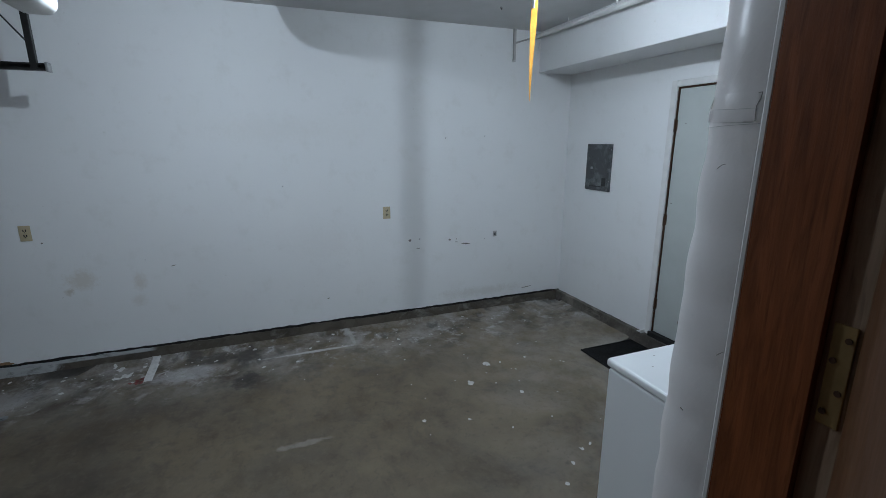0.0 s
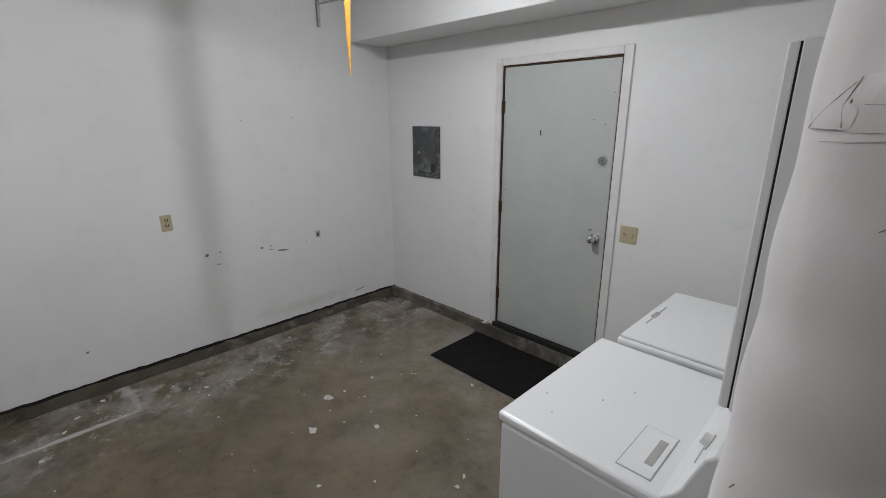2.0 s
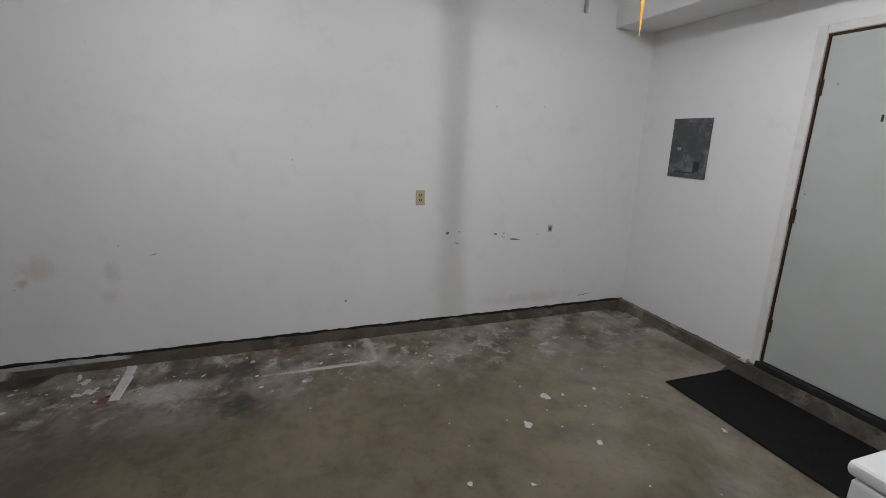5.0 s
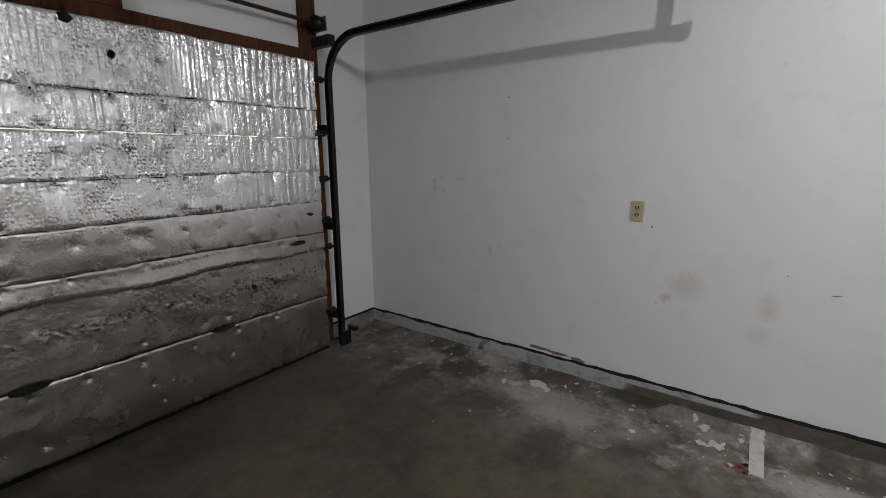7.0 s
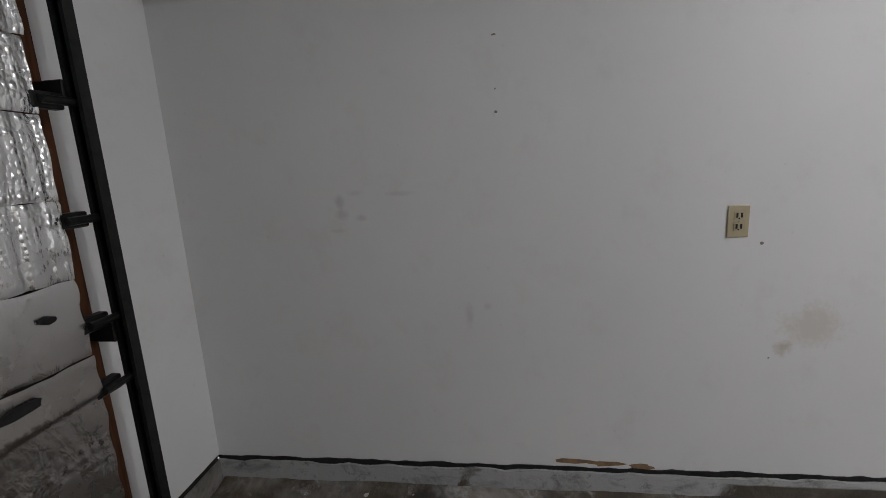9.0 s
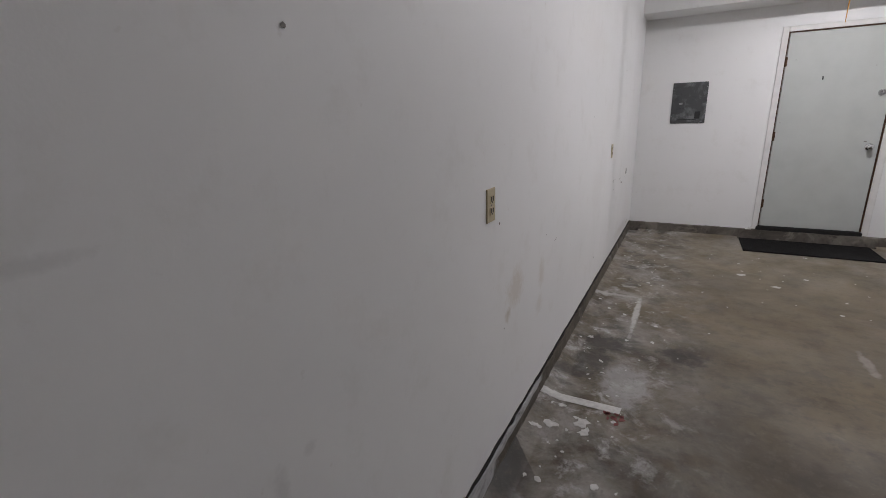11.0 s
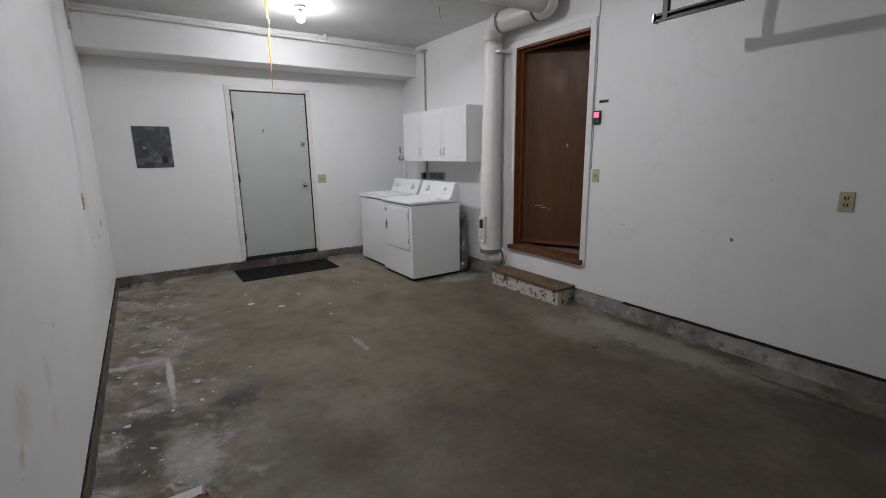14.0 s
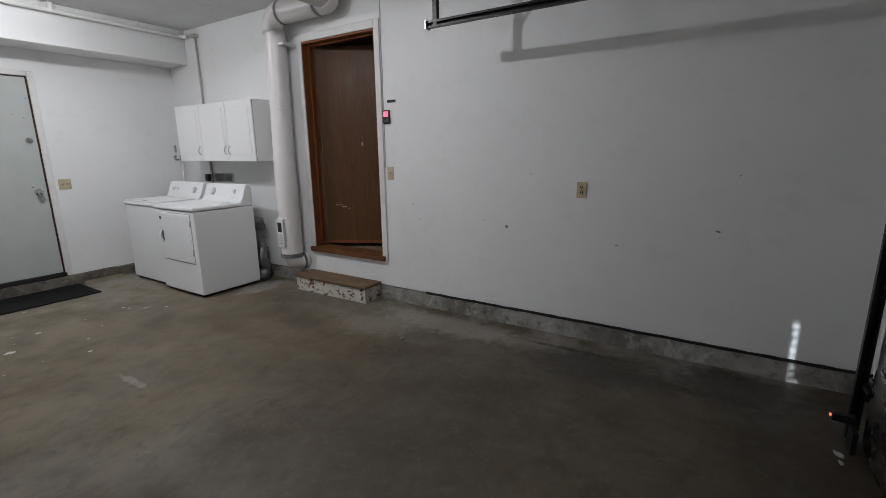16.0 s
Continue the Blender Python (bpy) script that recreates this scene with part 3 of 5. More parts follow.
add_box(bolt, (2.207, -0.012, 1.56), (2.219, -0.026, 1.59), 0.003)
piece(side, "deadbolt", bolt, CHROME, "chrome deadbolt turn")
piece(side, "latch_scar", box((2.155, 0.0045, 1.096), (2.178, 0.0065, 1.108)), DARKMARK)
piece(side, "door_viewer", box((1.719, 0.003, 1.722), (1.731, 0.0065, 1.758), 0.002), BLACK, "dark slot on the door")
for x, z in ((2.245, 1.99), (2.20, 1.80), (1.42, 1.30), (2.12, 1.83), (1.47, 1.93)):
    piece(side, "door_nick", box((x, 0.0048, z), (x + 0.012, 0.0064, z + 0.006)), DARKMARK)

chip = bmesh.new()
add_box(chip, (1.262, -0.052, 0.116), (1.318, -0.002, 0.150), 0.006, 2)
for v in chip.verts:
    v.co.z -= 0.030 * max(0.0, (1.318 - v.co.x) / 0.056) * (v.co.z > 0.13)
piece(side, "casing_foot", chip, TRIM, "splayed white casing end")

# house door frame and threshold
EJ = EAST + 0.16
casing("house_door", (((EAST - 0.014, DOOR_N - 0.012, 0.36), (EAST, DOOR_N + 0.058, 2.545)), ((EAST - 0.014, DOOR_S - 0.06, 0.37), (EAST, DOOR_S + 0.004, 2.545)),
                      ((EAST - 0.014, DOOR_S + 0.004, DOOR_TOP), (EAST, DOOR_N - 0.012, 2.545))), "white painted wooden door casing")
jamb = tagged(thing("door_frame", "dark brown stained wooden house door frame", "door frame", kind="structure", place=(EAST, -2.91, HALL)))
piece(jamb, "jamb_north", box((EAST + 0.001, DOOR_N - 0.016, HALL), (EJ, DOOR_N + 0.002, DOOR_TOP)), JAMB)
piece(jamb, "rebate_strip", box((EAST + 0.118, DOOR_N - 0.0185, HALL + 0.02), (EJ + 0.03, DOOR_N - 0.012, DOOR_TOP - 0.02)), BAREEDGE, "unstained pale edge strip")
plate_hinge = piece(jamb, "hinge_plate", box((EAST + 0.124, DOOR_N - 0.0215, 1.452), (EAST + 0.150, DOOR_N - 0.018, 1.588), 0.001), OLDBRASS, "worn brass hinge leaf")
for dx, z in ((0.131, 1.47), (0.143, 1.50), (0.131, 1.54), (0.143, 1.57)):
    under(plate_hinge, link("screw", rod((EAST + dx, DOOR_N - 0.021, z), (EAST + dx, DOOR_N - 0.0235, z), 0.004, 8), RUST))
piece(jamb, "jamb_south", box((EAST + 0.001, DOOR_S, HALL), (EJ, DOOR_S + 0.018, DOOR_TOP), 0.002), JAMB)
piece(jamb, "head", box((EAST + 0.001, DOOR_S + 0.018, DOOR_TOP - 0.018), (EJ, DOOR_N - 0.016, DOOR_TOP), 0.002), JAMB)
piece(jamb, "stop_north", box((EAST + 0.073, DOOR_N - 0.030, HALL + 0.05), (EAST + 0.117, DOOR_N - 0.016, DOOR_TOP - 0.018)), JAMB)
piece(jamb, "stop_south", box((EAST + 0.073, DOOR_S + 0.018, HALL + 0.05), (EAST + 0.117, DOOR_S + 0.032, DOOR_TOP - 0.018), 0.002), JAMB)
piece(jamb, "stop_head", box((EAST + 0.073, DOOR_S + 0.032, DOOR_TOP - 0.032), (EAST + 0.117, DOOR_N - 0.030, DOOR_TOP - 0.018), 0.002), JAMB)
piece(jamb, "threshold", box((EAST - 0.045, DOOR_S - 0.035, HALL - 0.035), (EJ, DOOR_N + 0.04, HALL + 0.012), 0.008, 2), SILL, "worn reddish-brown wooden threshold")

# house door, ajar into the house
LEAF = 0.90
door = thing("house_door", "brown stained flush wooden house door, standing ajar", "door", place=(EAST + 0.178, DOOR_N - 0.022, HALL + 0.02))
part("door_leaf", box((-0.021, -LEAF, 0), (0.021, 0, 2.018), 0.002), BROWN, door)
for z in (0.22, 1.02, 1.80):
    hinge = part("hinge", box((-0.018, -0.002, z - 0.05), (0.018, 0.0025, z + 0.05), 0.001), BRASS, door, "worn brass hinge leaf")
    for dx, dz in ((-0.008, -0.035), (0.006, -0.012), (-0.008, 0.012), (0.006, 0.035)):
        part("screw", rod((dx, 0.002, z + dz), (dx, 0.0045, z + dz), 0.004, 8), RUST, hinge)
kn = bmesh.new()
add_rod(kn, (-0.021, -LEAF + 0.06, 0.93), (-0.03, -LEAF + 0.06, 0.93), 0.03, 18)
add_rod(kn, (-0.03, -LEAF + 0.06, 0.93), (-0.055, -LEAF + 0.06, 0.93), 0.011, 12)
bmesh.ops.create_uvsphere(kn, u_segments=16, v_segments=10, radius=0.027, matrix=Matrix.Translation((-0.068, -LEAF + 0.06, 0.93)))
part("door_knob", kn, BRASS, door, "brass door knob", True)
for y, z, l in ((-0.10, 0.42, 0.09), (-0.17, 0.40, 0.06), (-0.24, 0.385, 0.03)):
    part("scratch", box((-0.0225, y - l, z - 0.0025), (-0.0205, y, z + 0.0025), 0.001), CHIP, door, "pale scratch in the stain")
part("scratch", box((-0.0225, -0.44, 1.04), (-0.0205, -0.425, 1.075), 0.001), GREYMARK, door)
part("sweep", box((-0.024, -LEAF + 0.004, 0.0), (-0.021, -0.004, 0.035)), JAMB, door)
door.rotation_euler = (0, 0, radians(27))

# ---- step ----
step = thing("wooden_step", "low wooden box step with peeling white paint", "step", place=(3.62, -2.83, 0))
S0, S1 = -3.32, -2.36
piece(step, "tread", box((3.485, S0 - 0.008, 0.142), (EAST - 0.012, S1 + 0.008, 0.172), 0.006, 2), STEPTOP, "bare worn tread board")
piece(step, "front_board", box((3.498, S0, 0.002), (3.522, S1, 0.142), 0.003), STEPSIDE, "front board with flaking white paint")
piece(step, "side_board", box((3.522, S0, 0.002), (EAST - 0.02, S0 + 0.022, 0.142), 0.003), STEPSIDE)
piece(step, "side_board", box((3.522, S1 - 0.022, 0.002), (EAST - 0.02, S1, 0.142), 0.003), STEPSIDE)
piece(step, "knot", rod((3.4985, S1 - 0.20, 0.085), (3.4965, S1 - 0.20, 0.085), 0.018, 12), JAMB)


# ---- duct ----
DX, DY, DR = 3.592, -2.212, 0.103
duct = thing("wrapped_duct", "white-wrapped round duct rising up the wall", "duct", place=(DX, DY, 0.2))


def ring_tape(p, d, r, w, label="grey duct tape band"):
    p, d = Vector(p), Vector(d)
    piece(duct, "tape_band", tube(p, d, r, w), TAPE, label, True)


low = [(DX + 0.16, DY - 0.035, 0.262)] + [Vector((DX + 0.08, DY - 0.02 * math.cos(t), 0.345)) + Vector((-math.sin(t) * 0.08, 0, -math.cos(t) * 0.083)) for t in (math.pi / 2 * k / 9 for k in range(10))]
piece(duct, "foot_elbow", sweep(low, circle(0.092, 24), scale=[1.0, 1.03, 0.97, 1.02, 0.98, 1.03, 0.98, 1.03, 0.99, 1.04, 1.05]), WRAP, "crumpled wrapped elbow into the wall", True)
piece(duct, "end_tape", tube((DX + 0.095, DY - 0.022, 0.264), (0.99, -0.12, 0), 0.099, 0.03), TAPE, "grey duct tape band", True)


def girth(z):
    """Radius of the loose wrap, which sags wider towards the foot."""
    return 0.098 + 0.014 * min(1.0, max(0.0, (2.15 - z) / 1.15))


column = [(DX + 0.002 * math.sin(k * 0.66) + 0.020 * max(0.0, z - 1.3), DY + 0.002 * math.cos(k * 0.9), z) for k, z in ((k, 0.33 + k * 2.25 / 120) for k in range(121))]
prof = circle(DR, 28)
rr = random.Random(8)
bm = sweep(column, circle(1.0, 48), caps=False, scale=[girth(p[2]) * (1 + rr.uniform(-0.0008, 0.0008)) for p in column])
# soft buckles where the wrap has been knocked: angle, height, half length, half height, depth, slope
BUCKLES = ((-100, 1.425, 16, 0.012, 0.005, 0.0010), (-88, 1.40, 20, 0.010, 0.004, -0.0012), (-108, 1.285, 12, 0.014, 0.007, -0.0010), (-88, 1.262, 26, 0.012, 0.006, 0.0006),
           (-70, 1.28, 12, 0.010, 0.005, 0.0015), (-125, 1.05, 22, 0.012, 0.006, 0.0012), (-105, 1.00, 20, 0.010, 0.005, -0.0012), (-135, 0.93, 18, 0.014, 0.006, 0.0004))
for v in bm.verts:
    a = Vector((v.co.x - DX, v.co.y - DY, 0))
    deg = math.degrees(math.atan2(a.y, a.x))
    d = noise.noise(v.co * 9) * 0.0010
    for bd, bz, bl, bh, bdep, tilt in BUCKLES:
        u, w = (deg - bd) / bl, (v.co.z - bz - tilt * (deg - bd)) / bh
        if abs(u) < 2 and abs(w) < 3:
            d -= 0.4 * bdep * math.exp(-u * u) * (math.exp(-w * w) - 0.5 * math.exp(-(w - 1.8) ** 2))
    v.co += a.normalized() * d
piece(duct, "column", bm, WRAP, "", True)
top = [(DX, DY, 2.56)] + [Vector((DX, DY - 0.14, 2.58)) + Vector((0, 0.14 * math.cos(t), 0.14 * math.sin(t))) for t in (math.pi / 2 * k / 8 for k in range(9))]
piece(duct, "top_elbow", sweep(top, prof, up=Vector((1, 0, 0))), WRAP, "", True)
piece(duct, "cross_run", sweep([(DX, DY - 0.12 - 0.08 * k, 2.72) for k in range(8)], prof, up=Vector((0, 0, 1))), WRAP, "", True)
EY = DY - 0.68
turn = [Vector((DX - 0.16, EY, 2.72)) + Vector((0.16 * math.cos(t), -0.16 * math.sin(t), 0)) for t in (math.pi / 2 * k / 9 for k in range(10))]
piece(duct, "side_elbow", sweep(turn, prof), WRAP, "", True)
piece(duct, "ceiling_run", sweep([(DX - 0.16 - 0.1 * k, EY - 0.16, 2.72) for k in range(25)], prof), WRAP, "", True)
up = [Vector((1.04, EY - 0.16, 2.87)) + Vector((-0.15 * math.sin(t), 0, -0.15 * math.cos(t))) for t in (math.pi / 2 * k / 8 for k in range(9))]
piece(duct, "ceiling_elbow", sweep(up, prof, up=Vector((0, 1, 0))), WRAP, "", True)
for x in (2.6, 1.5):
    piece(duct, "hanger_strap", tube((x, EY - 0.16, 2.72), (1, 0, 0), DR + 0.003, 0.02), STEEL, "steel hanger strap", True)
ring_tape((DX, DY, 0.345), (0, 0, 1), girth(0.345) + 0.003, 0.045)
ring_tape((DX, DY - 0.17, 2.72), (0, 1, 0), DR + 0.004, 0.035)
ring_tape((DX, EY + 0.02, 2.72), (0, 1, 0), DR + 0.004, 0.035)


def around(points, lift=0.0022):
    """Points given as (degrees, height) on the skin of the duct."""
    out = []
    for (d0, z0), (d1, z1) in zip(points, points[1:]):
        for k in range(8):
            out.append((d0 + (d1 - d0) * k / 8, z0 + (z1 - z0) * k / 8))
    out.append(points[-1])
    return [(DX + 0.020 * max(0.0, z - 1.3) + (girth(z) + lift) * math.cos(radians(d)), DY + (girth(z) + lift) * math.sin(radians(d)), z) for d, z in out]


def wrap_strip(d0, d1, z0, z1, lift):
    """A length of tape round part of the duct, with ragged ends."""
    bm = bmesh.new()
    rows = []
    for k in range(25):
        rag = 3.0 * (1 if k in (0, 24) else 0)
        rows.append([bm.verts.new(p) for p in (around([(d0 + (d1 - d0) * k / 24 + rag * rr.uniform(-1, 1), z0 + (z1 - z0) * j / 4)] * 2, lift + 0.0015 * (j in (1, 2, 3)))[0] for j in range(5))])
    for r0, r1 in zip(rows, rows[1:]):
        for j in range(4):
            bm.faces.new((r0[j], r1[j], r1[j + 1], r0[j + 1]))
    bmesh.ops.recalc_face_normals(bm, faces=bm.faces)
    return bm


piece(duct, "wrap_tape", wrap_strip(-126, -71, 1.836, 1.884, 0.0025), WRAP, "strip of white wrap tape", True)
piece(duct, "wrap_tape", wrap_strip(-70, 20, 1.834, 1.882, 0.0015), WRAP, "strip of white wrap tape", True)
piece(duct, "tape_flap", wrap_strip(-150, -125, 1.838, 1.868, 0.003), WRAP, "lifted tape end", True)
# thin dark lines draw the shade along creases and tape edges
for path, thick in ((((-73, 1.881), (-70, 1.882), (-70.5, 1.872), (-73, 1.860), (-72, 1.836)), 0.0011), (((-120, 1.859), (-95, 1.857), (-72, 1.857)), 0.0005), (((-138, 1.827), (-84, 1.831), (-46, 1.833), (-20, 1.834)), 0.0005),
                    (((-124, 1.882), (-130, 1.858), (-128, 1.840)), 0.0006), (((-129, 1.838), (-150, 1.839), (-140, 1.856), (-126, 1.878)), 0.0006), (((-118, 1.836), (-73, 1.834)), 0.0004),
                    (((-67, 1.857), (-60, 1.859)), 0.0008), (((-58, 1.883), (-40, 1.884)), 0.0007)):
    piece(duct, "wrap_crease_shade", sweep(around(path, 0.0042), circle(thick * 0.7, 6)), DARKMARK if thick > 0.0006 else GREYMARK, "drawn grey shade line along a crease in the wrap")
piece(duct, "hanger_clip", box((DX - 0.03, DY - DR - 0.06, 2.435), (EAST, DY - DR + 0.015, 2.46), 0.003), WHITEPLASTIC, "painted pipe bracket")
reg = piece(duct, "register", box((DX - girth(0.6) - 0.022, DY - 0.052, 0.45), (DX - girth(0.6) + 0.02, DY + 0.052, 0.745), 0.006, 2), WHITEPLASTIC, "white plastic air register on the duct")
under(reg, link("register_window", box((DX - girth(0.6) - 0.0245, DY - 0.03, 0.61), (DX - girth(0.6) - 0.021, DY + 0.03, 0.71), 0.001), BLACK))
for k in range(6):
    under(reg, link("slot", box((DX - girth(0.6) - 0.0245, DY - 0.032, 0.485 + k * 0.018), (DX - girth(0.6) - 0.021, DY + 0.032, 0.493 + k * 0.018)), GREYMARK))
for path, thick in ((((-52, 1.598), (-46, 1.600), (-37, 1.603)), 0.0019), (((-44, 1.600), (-47, 1.590)), 0.0014), (((-51, 1.578), (-44, 1.578)), 0.0015), (((-38, 1.593), (-37, 1.588)), 0.0010), (((-102, 1.755), (-97, 1.762), (-93, 1.764)), 0.0006),
                    (((-70, 1.410), (-66, 1.418), (-61, 1.420)), 0.0009), (((-98, 1.268), (-94, 1.266)), 0.0010), (((-140, 1.42), (-137, 1.43)), 0.0006), (((-120, 0.86), (-112, 0.88)), 0.0006)):
    piece(duct, "wrap_scuff", sweep(around(path, 0.0005), circle(thick, 6)), DARKMARK)



# ---- appliances ----
def appliance(name, label, y0, y1, x0, x1):
    ob = thing(name, label, name, place=((x0 + x1) / 2, (y0 + y1) / 2, 0))
    piece(ob, "body", box((x0 + 0.012, y0 + 0.006, 0.03), (x1, y1 - 0.006, 0.867), 0.008, 2), ENAMEL)
    piece(ob, "top", box((x0, y0, 0.874), (x1 - 0.12, y1, 0.912), 0.014, 3), ENAMEL, "white enamel top with rounded edges")
    prof = [(x1 - 0.165, 0.905), (x1 - 0.152, 0.914), (x1 - 0.128, 0.936), (x1 - 0.110, 0.965), (x1 - 0.098, 1.0), (x1 - 0.070, 1.078), (x1 - 0.052, 1.095), (x1 - 0.02, 1.095), (x1, 1.06), (x1, 0.87), (x1 - 0.165, 0.87)]
    c = bmesh.new()
    for y in (y0 + 0.012, y1 - 0.012):
        c.faces.new([c.verts.new((px, y, pz)) for px, pz in prof])
    c.verts.ensure_lookup_table()
    n = len(prof)
    for k in range(n):
        c.faces.new((c.verts[k], c.verts[(k + 1) % n], c.verts[n + (k + 1) % n], c.verts[n + k]))
    bmesh.ops.recalc_face_normals(c, faces=c.faces)
    bmesh.ops.bevel(c, geom=[e for e in c.edges if abs(e.verts[0].co.y - e.verts[1].co.y) < 0.001], offset=0.006, segments=2, affect="EDGES", profile=0.5, clamp_overlap=True)
    console = piece(ob, "console", c, ENAMEL, "sloped white control console")
    for px in (x0 + 0.05, x1 - 0.05):
        for py in (y0 + 0.05, y1 - 0.05):
            piece(ob, "foot", rod((px, py, 0.001), (px, py, 0.034), 0.02, 10), BLACK)
    piece(ob, "toe_gap", box((x0 + 0.03, y0 + 0.02, 0.012), (x1 - 0.02, y1 - 0.02, 0.029)), GAP)
    return ob, console


def dial(console, x, y, z, r, label="white control dial"):
    n = Vector((-0.94, 0, 0.34))
    p = Vector((x, y, z))
    d = under(console, link("dial", rod(p, p + n * 0.022, r, 20, r * 0.86), WHITEPLASTIC, None, label, False))
    under(console, link("dial_ring", rod(p - n * 0.002, p + n * 0.003, r * 1.25, 22), GREYMARK))
    return d


def console_x(x1, z):
    return x1 - 0.098 + (z - 1.0) * 0.36 if z > 1.0 else x1 - 0.110 + (z - 0.965) * 0.34


D0, D1, W0, W1, AX0, AX1 = -1.80, -1.062, -1.018, -0.28, 2.796, 3.465
dryer, con = appliance("dryer", "white front-loading clothes dryer beside a washer", D0, D1, AX0, AX1)
dial(con, console_x(AX1, 1.01), D0 + 0.56, 1.01, 0.034)
dial(con, console_x(AX1, 1.02), D0 + 0.17, 1.02, 0.02)
under(con, link("badge", box((console_x(AX1, 0.96) - 0.003, D0 + 0.14, 0.957), (console_x(AX1, 0.96) + 0.004, D0 + 0.22, 0.963)), GREYMARK))
dd = piece(dryer, "dryer_door", box((AX0 + 0.004, D0 + 0.075, 0.35), (AX0 + 0.03, D1 - 0.085, 0.84), 0.006, 2), ENAMEL, "recessed white dryer door")
under(dd, link("door_gap", box((AX0 + 0.009, D0 + 0.068, 0.343), (AX0 + 0.02, D1 - 0.078, 0.847)), GREYMARK))
under(dd, link("handle", sweep([(AX0 + 0.004 - 0.028 * math.sin(math.pi * k / 10), D1 - 0.125, 0.53 + 0.0135 * k) for k in range(11)], circle(0.011, 10)), WHITEPLASTIC, None, "bowed white door pull", True))
# dark patch that paints the shadow behind the pull
under(dd, link("pull_shade", box((AX0 + 0.0025, D1 - 0.145, 0.545), (AX0 + 0.006, D1 - 0.108, 0.655), 0.001), PANEL))
under(dd, link("inner_panel", box((AX0 + 0.001, D0 + 0.105, 0.385), (AX0 + 0.006, D1 - 0.165, 0.805), 0.004, 2), ENAMEL))
under(dd, link("latch", box((AX0 + 0.001, D1 - 0.132, 0.765), (AX0 + 0.006, D1 - 0.102, 0.80), 0.002), PANEL))
for z in (0.46, 0.75):
    under(dd, link("hinge", box((AX0 + 0.001, D0 + 0.068, z - 0.03), (AX0 + 0.012, D0 + 0.085, z + 0.03), 0.003), GREYMARK))
lint = piece(dryer, "lint_lid", box((3.183, D0 + 0.05, 0.9125), (3.276, D0 + 0.27, 0.9155), 0.001), ENAMEL, "lint filter lid in the top")
under(lint, link("lid_gap", box((3.180, D0 + 0.047, 0.9105), (3.279, D0 + 0.273, 0.9135)), GREYMARK))
under(lint, link("grip", box((3.238, D0 + 0.10, 0.9145), (3.262, D0 + 0.23, 0.9162)), GREYMARK))
washer, con = appliance("washer", "white top-loading washing machine beside a dryer", W0, W1, AX0 + 0.05, AX1)
dial(con, console_x(AX1, 1.01), W0 + 0.16, 1.01, 0.032)
dial(con, console_x(AX1, 1.01), W0 + 0.52, 1.01, 0.016)
dial(con, console_x(AX1, 1.01), W0 + 0.60, 1.01, 0.016)
lid = piece(washer, "lid", box((AX0 + 0.060, W0 + 0.012, 0.9135), (AX1 - 0.175, W1 - 0.03, 0.926), 0.005, 2), ENAMEL, "white washer lid")
under(lid, link("lid_gap", box((AX0 + 0.064, W0 + 0.016, 0.910), (AX1 - 0.179, W1 - 0.034, 0.9155)), GREYMARK))
under(lid, link("grip", box((AX0 + 0.095, W0 + 0.20, 0.925), (AX0 + 0.103, W0 + 0.46, 0.9272), 0.001), GREYMARK))

under(lid, link("grip_notch", box((AX0 + 0.085, W0 + 0.29, 0.925), (AX0 + 0.108, W0 + 0.36, 0.9275), 0.004, 2), GREYMARK))
under(lid, link("hinge_slit", box((AX1 - 0.192, W0 + 0.06, 0.9255), (AX1 - 0.186, W1 - 0.12, 0.9268)), PANEL, None, "dark hinge slit"))
for x, y in ((3.02, D0 + 0.30), (2.93, D0 + 0.12), (3.08, D0 + 0.42), (2.86, D0 + 0.20)):
    piece(dryer, "grit", rod((x, y, 0.9118), (x, y, 0.9128), 0.0035, 7), GREYMARK)

# dryer vent hose behind the dryer
hose = thing("vent_hose", "crinkled foil dryer vent hose by the wall", "hose", place=(3.6, -1.62, 0))
hp = [(3.60 + 0.02 * math.sin(k * 0.4), -1.66 - 0.03 * math.sin(k * 0.16), 0.07 + k * 0.0145) for k in range(44)]
piece(hose, "hose", sweep(hp, circle(0.062, 16), scale=[1.08 if k % 2 else 0.9 for k in range(44)]), HOSE, "", True)
piece(hose, "hose_foot", sweep([(3.60, -1.66, 0.08), (3.56, -1.70, 0.07), (3.55, -1.78, 0.065)], circle(0.062, 16)), HOSE, "", True)

# ---- wall cabinet ----
CX, C0, C1, CZ0, CZ1 = 3.431, -1.975, -0.54, 1.335, 1.958
cab = thing("wall_cabinet", "white wall cabinet with three doors above the washer", "cabinet", place=(3.6, -1.25, CZ0))
piece(cab, "body", box((CX + 0.0185, C0, CZ0), (EAST, C1, CZ1), 0.002), CABINET)
piece(cab, "door_gap", box((CX + 0.015, C0 + 0.004, CZ0 + 0.004), (CX + 0.0195, C1 - 0.004, CZ1 - 0.004)), GAP, "dark gap behind the doors")
for sx, sz in ((3.476, CZ1 - 0.012), (3.484, CZ0 + 0.014), (3.70, CZ1 - 0.012), (3.47, 1.52)):
    piece(cab, "screw", rod((sx, C0 + 0.001, sz), (sx, C0 - 0.002, sz), 0.0032, 10), STEEL)
gaps = (C0, -1.52, -1.03, C1)
